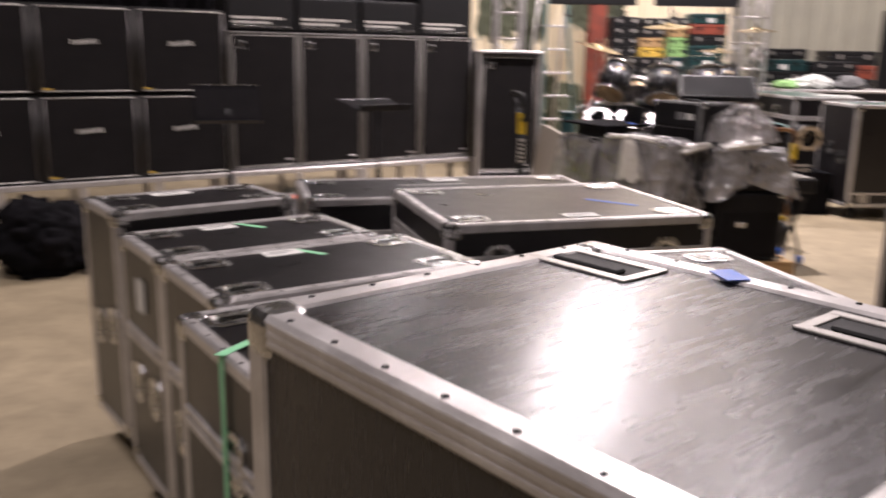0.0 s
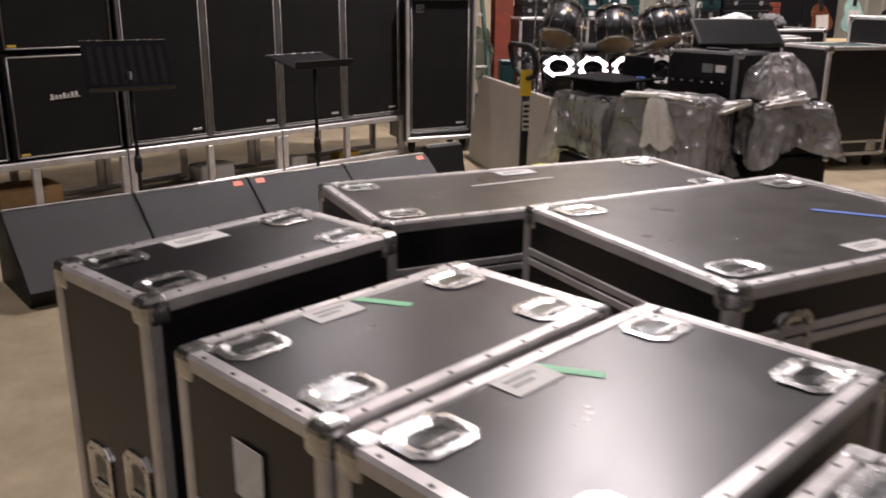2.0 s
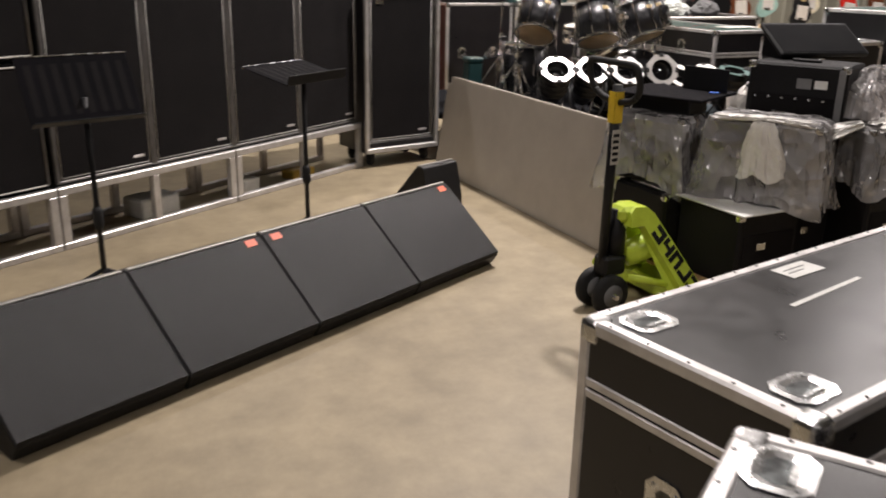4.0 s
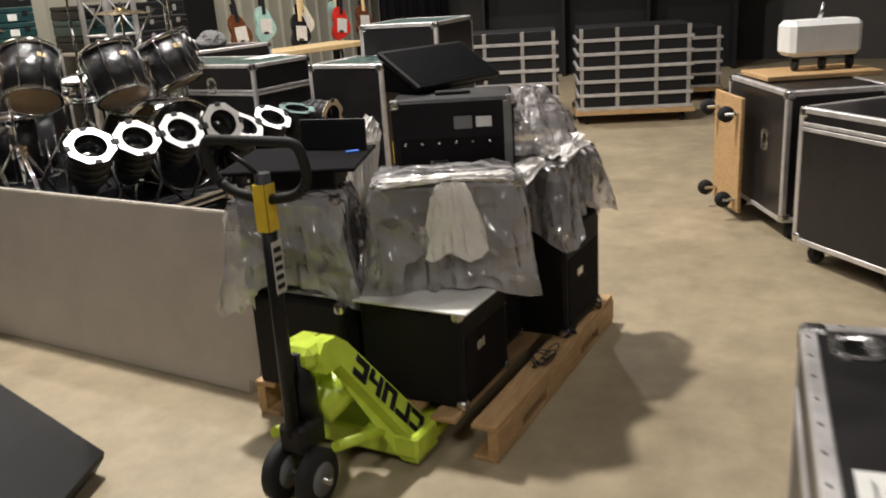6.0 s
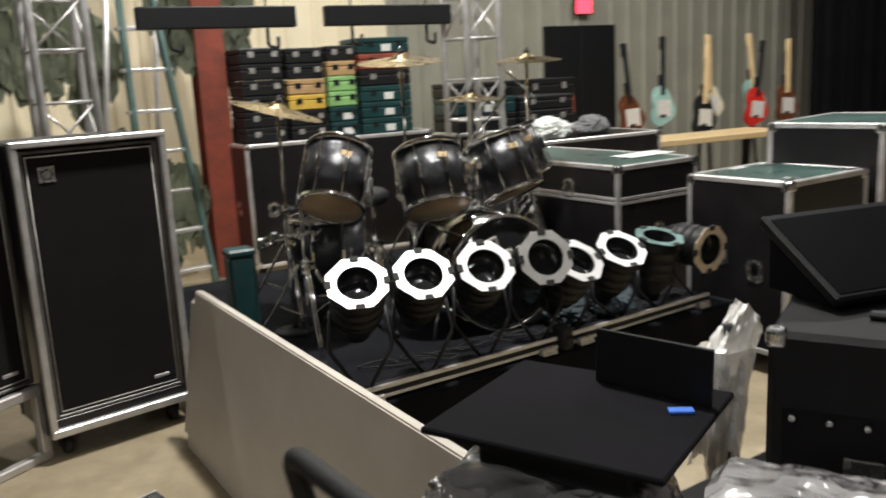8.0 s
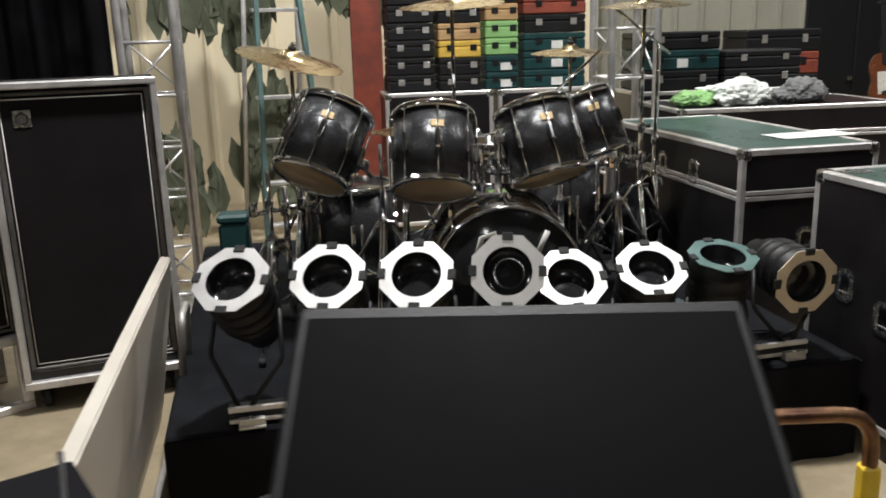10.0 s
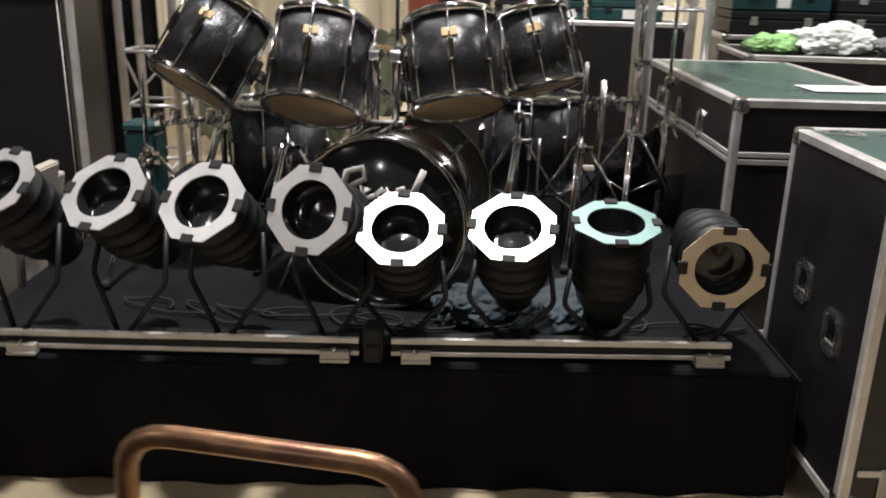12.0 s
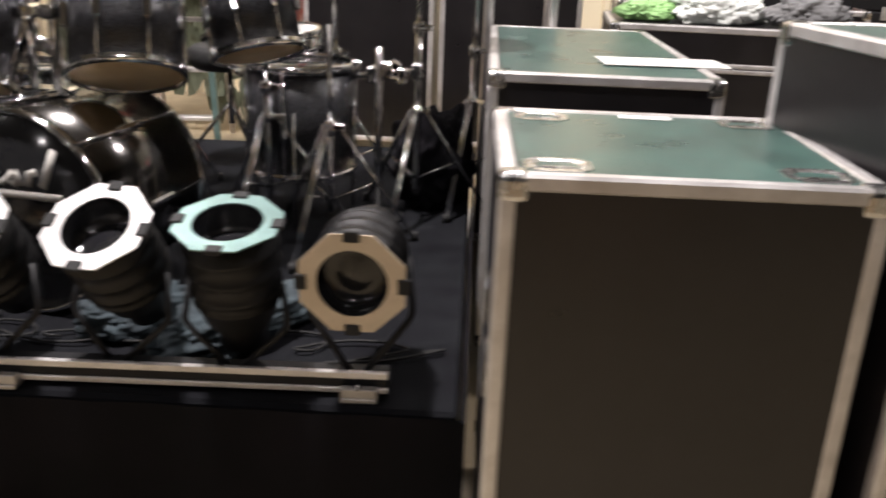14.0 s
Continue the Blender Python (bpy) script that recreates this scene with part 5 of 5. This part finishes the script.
for x, y, z, r, tx, ty, b in ((1.72, 9.72, 1.52, 0.24, 8, 14, None), (2.45, 9.75, 1.74, 0.24, 6, -3, None), (3.44, 9.98, 1.72, 0.22, 4, -2, None), (3.1, 10.1, 1.50, 0.2, 3, 0, None)):
    stand(x, y, z - 0.01, "chrome cymbal stand with tripod legs on the riser")
    cymbal(x, y, z, r, tx, ty)
stand(3.62, 10.25, 1.52, "chrome boom stand with counterweight on the riser", (-0.25, -0.05, 0.18))
stand(2.08, 9.42, 1.16, "chrome tom stand on the riser")
stand(3.2, 9.62, 1.15, "chrome tom stand on the riser")
stand(1.62, 9.2, 1.1, "chrome stand on the riser")
stand(2.95, 9.72, 1.35, "chrome boom stand with counterweight on the riser", (0.22, 0.1, 0.16))
for x, y, z, n in ((1.66, 9.55, 0.88, 5), (3.3, 9.95, 0.95, 6)):
    pc = thing("percussion_clamp", pose(x, y, 0.396), "chrome clamp rack with small fittings on a post", "stand", "clamp racks")
    tubepart("post", CHROME, pc, [(0, 0, 0.0), (0, 0, z - 0.3)], 0.014, 10)
    lathepart("foot", RUBBER, pc, [(0.1, 0.0), (0.1, 0.012), (0.02, 0.02)])
    tubepart("cross_arm", CHROME, pc, [(-0.16, 0, z - 0.42), (0.16, 0.02, z - 0.38)], 0.011, 8)
    for k in range(n):
        q = -0.14 + 0.28 * k / (n - 1)
        boxpart("clamp", CHROME, pc, q - 0.018, q + 0.018, -0.02, 0.02, z - 0.43 + 0.02 * (k % 2), z - 0.37 + 0.02 * (k % 2), 0.007)
        tubepart("wing_bolt", CHROME, pc, [(q, -0.03, z - 0.4), (q + 0.02, -0.05, z - 0.36)], 0.005, 6)
hh = stand(2.25, 10.2, 1.15, "chrome hi-hat stand on the riser")
cymbal(2.25, 10.2, 1.13, 0.17, 0, 0, "pair of bronze hi-hat cymbals")
st = thing("drum_throne", pose(2.5, 10.55, 0.396), "black round drum stool on the riser", "stool")
lathepart("seat", RUBBER, st, [(0.15, 0.45), (0.18, 0.48), (0.18, 0.53), (0.15, 0.55)])
tubepart("post", CHROME, st, [(0, 0, 0.2), (0, 0, 0.45)], 0.014)
for a in (90, 210, 330):
    tubepart("leg", CHROME, st, [(0, 0, 0.3), (0.25 * math.cos(radians(a)), 0.25 * math.sin(radians(a)), 0.01)], 0.009, 8)
# bags and cloths behind the lamps
def bag(x, y, z, w, d, h, seed, mat, label, name="cloth_bundle"):
    bm = bmesh.new()
    bmesh.ops.create_icosphere(bm, subdivisions=5, radius=1)
    for v in bm.verts:
        nz = noise.noise(v.co * 1.6 + Vector((seed, 0, 0))) * 0.3 + abs(noise.noise(v.co * 4 + Vector((seed, 3, 0)))) * 0.3 - abs(noise.noise(v.co * 9 + Vector((seed, 9, 0)))) * 0.14
        v.co = v.co * (1 + nz)
        v.co = Vector((v.co.x * w / 2, v.co.y * d / 2, max(v.co.z, -0.75) * h / 1.75 + h * 0.43))
    for f in bm.faces:
        f.smooth = True
    t = thing(name, pose(x, y, z, 0, 0, seed * 37 % 90), label, "bag")
    part("cloth", bm, mat, t)


BLUE_GREY = material("blue_grey_cloth", (0.045, 0.065, 0.075), 0.9, 0, (0.022, 0.03, 0.036), 9)
bag(3.48, 10.2, 0.397, 0.3, 0.3, 0.4, 2, FABRIC, "black crumpled bag standing on the riser")
bag(3.15, 8.85, 0.397, 0.5, 0.22, 0.12, 4, BLUE_GREY, "blue-grey cloth lying behind the stage lamps")
bag(2.85, 8.86, 0.397, 0.3, 0.2, 0.11, 6, BLUE_GREY, "blue-grey cloth lying behind the stage lamps")
bag(-2.42, 6.0, 0.0, 0.62, 0.6, 0.46, 9, FABRIC, "black soft bag lying on the concrete floor", "soft_bag")
for k in range(4):
    cb = thing("cable", pose(1.75 + 0.5 * k, 8.75 + 0.02 * k, 0.397), "thin black cable lying loosely on the riser", "cable", "loose cables")
    rng = random.Random(k)
    tubepart("cord", RUBBER, cb, [(0.1 * math.cos(a * 0.3 + k) * (1 + 0.4 * math.sin(a * 0.13 + k)) + a * 0.007, 0.06 * math.sin(a * 0.27 + 2 * k) + 0.03 * math.sin(a * 0.11), 0.006 + 0.008 * abs(math.sin(a * 0.4))) for a in range(60)], 0.004, 6)
tb_ = thing("teal_case", pose(1.36, 9.56, 0.396), "small dark teal plastic case on the riser", "case")
boxpart("body", TEAL_BOX, tb_, 0, 0.13, 0, 0.12, 0, 0.42, 0.012)
boxpart("lid", TEAL_BOX, tb_, -0.004, 0.134, -0.004, 0.124, 0.422, 0.46, 0.01)

# ---- cases beside the riser ----
g_ = road_case(pose(3.847, 8.315, 0, 0, 0, 5.2), 0.70, 0.645, 1.04, "tall black flight case beside the riser, green reflection coloured into its lid", LAMINATE, dishes=[(0.11, 0.09), (0.59, 0.09), (0.11, 0.55), (0.59, 0.55)], split=False, lefts=((0.42, 0.62), (0.2, 0.55)))
# Green top panels: reflected light put into the lid colour.
boxpart("top_panel", LAMINATE_GREEN_SHEEN, g_, 0.036, 0.664, 0.036, 0.609, 1.03, 1.0375, 0.001, "laminate with a green reflection in its colour")
for x in (0.1, 0.5):
    boxpart("caster_plate", ALU_DULL, g_, x, x + 0.1, -0.003, 0.004, 0.15, 0.25, 0.003)
boxpart("lower_rail", ALU, g_, 0.04, 0.66, -0.002, 0.004, 0.225, 0.245, 0.002)
label_card(g_, 0.36, 0.58, 1.038, 0, 0.12, 0.04)
h_ = road_case(pose(3.736, 9.477, 0, 0, 0, 4.2), 0.72, 1.5, 1.05, "long black flight case with silver latches beside the riser", LAMINATE, lid=0.22, lefts=((0.45, 0.88), (0.8, 0.88), (1.2, 0.88)), fronts=((0.36, 0.6),))
boxpart("top_panel", LAMINATE_GREEN_SHEEN, h_, 0.036, 0.684, 0.036, 1.464, 1.04, 1.0475, 0.001, "laminate with a green reflection in its colour")
pp = thing("paper_sheet", pose(4.1, 9.75, 1.052, 0, 0, 8), "white sheet of paper on a flight case", "paper", )
boxpart("sheet", PAPER, pp, 0, 0.42, 0, 0.2, 0, 0.002, 0)
m_ = road_case(pose(4.60, 8.33, 0, 0, 0, 14), 0.9, 0.66, 1.275, "tall black flight case, pale green reflection coloured into its lid", LAMINATE, split=False, lefts=((0.3, 0.7),), fronts=((0.2, 0.6), (0.7, 0.6)))
boxpart("top_panel", LAMINATE_GREEN_SHEEN, m_, 0.036, 0.864, 0.036, 0.624, 1.262, 1.2725, 0.001, "laminate with a green reflection in its colour")
road_case(pose(4.2, 11.3, 0, 0, 0, 0), 1.6, 0.8, 1.06, "long black flight case with things piled on its lid", LAMINATE, lid=0.2)
bag(4.75, 11.6, 1.06, 0.55, 0.35, 0.16, 3, SHIRT, "white cloth heaped on a flight case")
bag(5.2, 11.55, 1.06, 0.4, 0.25, 0.16, 8, BAG_GREY, "grey soft bag on a flight case", "soft_bag")
bag(4.4, 11.55, 1.06, 0.3, 0.2, 0.1, 5, GREEN_BOX, "green cloth on a flight case")


# ---- far side: wall, door, guitars ----
dr = thing("door_1", pose(7.15, 14.93, 0), "black double door in the metal wall", "door", kind="structure")
boxpart("leaf", BLACK, dr, 0, 0.6, 0, 0.06, 0, 2.2, 0.01)
boxpart("leaf", BLACK, dr, 0.61, 1.21, 0, 0.06, 0, 2.2, 0.01)
boxpart("door_handle", STEEL, dr, 0.52, 0.57, -0.05, 0.0, 0.95, 1.0, 0.005)
ex = thing("exit_sign", pose(7.65, 14.88, 2.35), "small red lit exit sign on the wall", "sign")
boxpart("housing", BLACK, ex, -0.012, 0.272, 0.01, 0.06, -0.012, 0.192, 0.006)
boxpart("face", EXIT_RED, ex, 0, 0.26, 0.0, 0.011, 0, 0.18, 0.003, "glowing red face")


def guitar(m, mat, label, neck=None):
    t = thing("electric_guitar", m, label, "guitar", "guitars on stands")
    bm = bmesh.new()
    prof = []
    n = 40
    for k in range(n):
        a = 2 * math.pi * k / n
        r = 0.17 + 0.03 * math.cos(2 * a + math.pi) + 0.028 * math.cos(3 * a + 0.6) + 0.012 * math.sin(a)
        prof.append((r * math.cos(a), 1.15 * r * math.sin(a) + 0.2))
    f = [bm.verts.new((x, 0, z)) for x, z in prof]
    b = [bm.verts.new((x, 0.045, z)) for x, z in prof]
    bm.faces.new(f), bm.faces.new(list(reversed(b)))
    for k in range(n):
        j = (k + 1) % n
        bm.faces.new((f[j], f[k], b[k], b[j]))
    bmesh.ops.recalc_face_normals(bm, faces=bm.faces[:])
    part("body", bm, mat, t)
    boxpart("pickguard", PIPING, t, -0.07, 0.1, -0.003, 0.0, 0.1, 0.3, 0.0)
    boxpart("neck", neck or MAPLE, t, -0.027, 0.027, -0.012, 0.015, 0.36, 0.88, 0.006)
    boxpart("headstock", neck or MAPLE, t, -0.045, 0.035, -0.006, 0.012, 0.88, 1.04, 0.008)
    for k in range(4):
        boxpart("tuner", STEEL, t, -0.06, -0.045, 0, 0.008, 0.9 + 0.035 * k, 0.912 + 0.035 * k, 0.001)
    boxpart("bridge", STEEL, t, -0.04, 0.04, -0.01, -0.003, 0.1, 0.13, 0.002)
    boxpart("stand_post", BLACK, t, -0.015, 0.015, 0.06, 0.09, -m.translation.z / 0.92, 0.6, 0.002)
    return t


for k, (x, y, z, mt) in enumerate(((6.45, 12.4, 0.92, SUNBURST), (6.95, 12.5, 0.98, SEA_LAC), (7.35, 12.3, 0.86, BLACK_GLOSS), (7.68, 12.5, 0.98, CREAM_LAC), (8.15, 12.3, 0.9, RED_PAINT), (8.45, 12.55, 0.98, SEA_LAC), (8.8, 12.4, 0.9, SUNBURST))):
    guitar(pose(x, y, z, -6, (-4, 3, 6, 0, 9, -3, 4)[k], -15) @ Matrix.Diagonal((0.92, 1, 0.92, 1)), mt, {SUNBURST: "sunburst electric guitar on a stand", SEA_LAC: "sea green electric guitar on a stand", BLACK_GLOSS: "black electric guitar on a stand", CREAM_LAC: "cream electric bass on a stand", RED_PAINT: "red electric guitar leaning on a stand"}[mt], BLACK if k in (0, 1, 4) else None)
wt = thing("work_table", pose(6.1, 11.75, 0, 0, 0, -4), "pale wooden work table in front of the guitars", "table")
boxpart("tabletop", MAPLE, wt, 0, 1.8, 0, 0.6, 0.84, 0.9, 0.006)
for x in (0.06, 1.68):
    for y in (0.06, 0.5):
        boxpart("leg", BLACK, wt, x, x + 0.06, y, y + 0.06, 0, 0.84, 0.004)


def drape_curtain(x0, x1, y, h, label):
    t = thing("black_curtain", pose(x0, y, 0), label, "curtain", "curtains")
    bm = bmesh.new()
    w = x1 - x0
    n = int(w * 40)
    lo = [bm.verts.new((w * i / n, 0.05 * math.sin(i * 0.9) + 0.03 * math.sin(i * 0.37), 0.01)) for i in range(n + 1)]
    hi = [bm.verts.new((w * i / n, 0.04 * math.sin(i * 0.9 + 0.4) + 0.03 * math.sin(i * 0.37), h)) for i in range(n + 1)]
    for i in range(n):
        bm.faces.new((lo[i], lo[i + 1], hi[i + 1], hi[i])).smooth = True
    part("cloth", bm, FABRIC, t)


drape_curtain(10.5, 12.5, 13.4, 4.2, "tall black cloth curtain by the metal wall")
drape_curtain(-6.0, 0.35, 12.3, 4.6, "wide black cloth curtain behind the cabinets")


# ---- trusses, ladder, column ----
def truss(x, y, h, turn=0):
    t = thing("truss_tower", pose(x, y, 0, 0, 0, turn), "upright aluminium box truss tower", "truss", "truss towers")
    s = 0.15
    for a in (-s, s):
        for b in (-s, s):
            tubepart("chord", ALU, t, [(a, b, 0), (a, b, h)], 0.024, 10)
    for k in range(int(h / 0.3)):
        z = 0.1 + k * 0.3
        for a, b in (((-s, -s), (s, -s)), ((s, -s), (s, s)), ((s, s), (-s, s)), ((-s, s), (-s, -s))):
            tubepart("rung", ALU, t, [(*a, z), (*b, z)], 0.01, 6)
            if k % 2 == 0:
                tubepart("diagonal", ALU, t, [(*a, z), (*b, z + 0.3)], 0.008, 6)
    boxpart("base_plate", ALU_DULL, t, -0.25, 0.25, -0.25, 0.25, 0, 0.012, 0.002)


truss(0.86, 11.1, 4.0, 5)
truss(3.75, 11.15, 4.0, 5)
col = thing("steel_column", pose(2.2, 12.95, 0), "rusty red steel column", "column", kind="structure")
boxpart("web", RED_STEEL, col, -0.005, 0.005, -0.12, 0.12, 0, TOP, 0)
for y in (-0.13, 0.12):
    boxpart("flange", RED_STEEL, col, -0.12, 0.12, y, y + 0.012, 0, TOP, 0.002)
ld = thing("step_ladder", pose(1.62, 11.9, 0, 0, 0, 15), "green fibreglass step ladder with aluminium rungs", "ladder")
for s in (-1, 1):
    bm = bmesh.new()
    box(bm, s * 0.25 - 0.018, s * 0.25 + 0.018, -0.03, 0.03, 0, 2.6, 0.004)
    part("side_rail", bm, TEAL_RING, ld, "", pose(0, 0, 0, -8, s * -3, 0))
    tubepart("back_rail", ALU, ld, [(s * 0.24, 0.95, 0), (s * 0.18, 0.35, 2.5)], 0.018)
for k in range(8):
    boxpart("step", ALU, ld, -0.25 + 0.012 * k, 0.25 - 0.012 * k, 0.02 + 0.042 * k, 0.1 + 0.042 * k, 0.28 + 0.3 * k, 0.305 + 0.3 * k, 0.003)
# hanging lamp bars near the ceiling of the view
for x, w in ((1.35, 1.05), (2.62, 1.0)):
    lb = thing("hanging_bar", pose(x, 11.2, 2.02), "black hanging bar with hooks", "bar", "hanging bars")
    boxpart("bar", BLACK, lb, 0, w, 0, 0.08, 0, 0.14, 0.008)
    for q in (0.2, w - 0.2):
        tubepart("hook", BLACK, lb, rounded([(q, 0.04, 0), (q, 0.04, -0.12), (q + 0.07, 0.04, -0.14), (q + 0.07, 0.04, -0.06)], 0.02), 0.012)
        tubepart("hanger", BLACK, lb, [(q, 0.04, 0.14), (q, 0.04, TOP - 2.02)], 0.006, 6)


# foliage-patterned net hung on the cream wall
LEAFNET = material("leaf_net_green", (0.13, 0.14, 0.09), 0.9, 0, (0.07, 0.08, 0.05), 3)
nt = thing("camouflage_net", pose(0.3, 12.9, 0), "green camouflage net hung in front of the cream wall", "net", kind="stuff")
rng = random.Random(7)
bm = bmesh.new()
for k in range(1000):
    x, z = rng.uniform(0, 2.3), rng.uniform(0.2, 3.4)
    if math.sin(x * 5 + z * 2.1) + math.sin(z * 4.3 - x) < 0.1:
        continue
    a = rng.uniform(0, 6.28)
    sz = rng.uniform(0.04, 0.1)
    vs = [bm.verts.new((x + sz * math.cos(a + q * 1.05) * rng.uniform(0.5, 1.2), rng.uniform(-0.04, 0.04), z + 2.6 * sz * math.sin(a + q * 1.05) * rng.uniform(0.5, 1.2))) for q in range(6)]
    bm.faces.new(vs)
part("leaf", bm, LEAFNET, nt)

# ---- stacks of cases and drawers at the back ----
def stack(x, y, z0, w, d, heights, mats, turn=0, label="stacked black plastic tool cases"):
    z = z0
    for h, mt in zip(heights, mats):
        t = thing("tool_case", pose(x, y, z, 0, 0, turn), label if mt in (BLACK, RUBBER) else "coloured plastic tool case in a stack", "case", "stacked tool cases")
        boxpart("body", mt, t, 0, w, 0, d, 0, h * 0.62, 0.01)
        boxpart("lid", mt, t, 0, w, 0, d, h * 0.63, h - 0.003, 0.01)
        for q in (0.2, 0.75):
            boxpart("latch", ALU_DULL if mt is BLACK else BLACK, t, w * q, w * q + 0.05, -0.008, 0.0, h * 0.4, h * 0.75, 0.002)
        if mt is TEAL_BOX:
            boxpart("label_card", PAPER, t, w * 0.45, w * 0.45 + 0.09, -0.004, 0.0, h * 0.12, h * 0.55, 0.001, "white paper label")
        z += h


rk = road_case(pose(2.3, 12.42, 0, 0, 0, 2), 0.85, 0.55, 1.16, "black rack case standing behind the drums", LAMINATE, split=False, lefts=((0.3, 0.6),), fronts=((0.2, 0.6), (0.6, 0.6)))
rk2 = road_case(pose(3.19, 12.45, 0, 0, 0, 0), 0.9, 0.55, 1.16, "black rack case standing behind the drums", LAMINATE, split=False)
stack(2.34, 12.47, 1.162, 0.36, 0.42, (0.13,) * 6, (BLACK,) * 6)
stack(2.73, 12.47, 1.162, 0.33, 0.42, (0.12, 0.13, 0.13, 0.13, 0.13, 0.13), (BLACK, BLACK, TAPE_YELLOW, PINE, BLACK, BLACK))
stack(3.10, 12.49, 1.162, 0.26, 0.42, (0.13,) * 6, (TEAL_BOX, TEAL_BOX, GREEN_BOX, GREEN_BOX, PINE, BLACK))
stack(3.40, 12.49, 1.162, 0.5, 0.42, (0.14,) * 6, (TEAL_BOX, TEAL_BOX, TEAL_BOX, BLACK, RED_STEEL, TEAL_BOX))
road_case(pose(4.3, 12.4, 0, 0, 0, 0), 1.5, 0.6, 1.1, "long black flight case at the back", LAMINATE, split=False)
stack(4.35, 12.45, 1.1, 0.65, 0.5, (0.16, 0.16, 0.14), (BLACK, TEAL_BOX, BLACK))
stack(5.05, 12.45, 1.1, 0.65, 0.5, (0.16, 0.14), (BLACK, BLACK))
stack(5.6, 13.2, 0.0, 0.7, 0.5, (0.3, 0.3, 0.3, 0.25, 0.2, 0.2), (BLACK, BLACK, BLACK, BLACK, RED_STEEL, BLACK))


# ---- stacks of aluminium staging on dollies ----
def deck_stack(m, layers, label):
    t = thing("stage_deck_stack", m, label, "stage decks", "stage deck stacks")
    boxpart("dolly", PINE, t, -0.02, 1.22, 0, 0.8, 0.1, 0.15, 0.004)
    for x in (0.1, 1.1):
        for y in (0.1, 0.7):
            piece("caster", CASTER, t, pose(x, y, 0) @ Matrix.Diagonal((1, 1, 0.9, 1)))
    for k in range(layers):
        z = 0.152 + k * 0.142
        boxpart("deck_frame", ALU, t, 0, 1.2, 0, 0.8, z, z + 0.035, 0.004)
        boxpart("deck_board", BLACK, t, 0.02, 1.18, 0.02, 0.78, z + 0.036, z + 0.139, 0.003)
        for x in (0.03, 0.4, 0.8, 1.13):
            boxpart("spacer", ALU_DULL, t, x, x + 0.04, 0.005, 0.03, z + 0.036, z + 0.14, 0.002)
    return t


deck_stack(pose(7.35, 8.45, 0, 0, 0, -62), 6, "stack of aluminium stage decks on a wooden dolly")
deck_stack(pose(6.75, 9.7, 0, 0, 0, -62), 6, "stack of aluminium stage decks on a wooden dolly")
deck_stack(pose(8.9, 8.6, 0, 0, 0, -62), 5, "stack of aluminium stage decks on a wooden dolly")

# wall shelf and speakers on the far right
sh = thing("wall_shelf", pose(10.9, 11.8, 0, 0, 0, -65), "long pale wooden shelf on black posts", "shelf")
boxpart("board", MAPLE, sh, 0, 4.0, 0, 0.4, 1.5, 1.54, 0.004)
for x in (0.05, 1.3, 2.6, 3.9):
    boxpart("post", BLACK, sh, x, x + 0.06, 0.05, 0.35, 0, 1.5, 0.004)
boxpart("back_board", BLACK, sh, 0, 4.0, 0.4, 0.43, 0, 2.6, 0.003)
sp = thing("loudspeaker", pose(10.9, 11.8, 1.54, 0, 0, -65) @ pose(0.3, 0.05, 0), "black loudspeaker standing on the shelf", "loudspeaker")
boxpart("body", BLACK, sp, 0, 0.35, 0, 0.3, 0, 0.6, 0.01)
boxpart("grille", GRILLE_STEEL, sp, 0.02, 0.33, -0.008, 0.0, 0.02, 0.58, 0.003)

# wooden dolly leaning on a case, and an amp on a plank
DKM = pose(4.0, 5.62, 0, 0, 0, -55)
dk = road_case(DKM, 0.6, 0.93, 0.87, "black flight case with a wooden dolly leaning on it", LAMINATE, split=False, lefts=((0.3, 0.55),))
dl = thing("wooden_dolly", DKM @ pose(0, 0.47, 0), "plywood furniture dolly with casters leaning on its side", "dolly")
bm = bmesh.new()
box(bm, -0.09, -0.065, -0.02, 0.45, 0.06, 0.78, 0.004)
part("board", bm, PINE, dl)
for z in (0.14, 0.68):
    for y in (0.04, 0.38):
        bm = bmesh.new()
        lathe(bm, [(0.012, -0.016), (0.05, -0.014), (0.05, 0.014), (0.012, 0.016)], 14)
        part("caster", bm, RUBBER, dl, "", pose(-0.16, y, z, 90, 0, 0))
        boxpart("fork", STEEL, dl, -0.17, -0.09, y - 0.025, y + 0.025, z - 0.01, z + 0.01, 0.003)
pk = thing("plank", DKM @ pose(0, 0, 0.872), "varnished wooden plank lying across cases", "plank")
boxpart("board", PINE, pk, 0.05, 0.75, 0.42, 0.86, 0, 0.03, 0.004)
wa = thing("white_cabinet", DKM @ pose(0.24, 0.55, 0.903), "small white cabinet on casters on the plank", "cabinet")
boxpart("body", HEAD_WHITE, wa, 0, 0.44, 0, 0.24, 0.085, 0.30, 0.03)
for x in (0.05, 0.22, 0.39):
    piece("caster", CASTER, wa, pose(x, 0.06, 0) @ Matrix.Diagonal((0.75, 0.75, 0.75, 1)))
tubepart("lever", STEEL, wa, [(0.2, 0.1, 0.29), (0.23, 0.1, 0.4)], 0.012, 8)
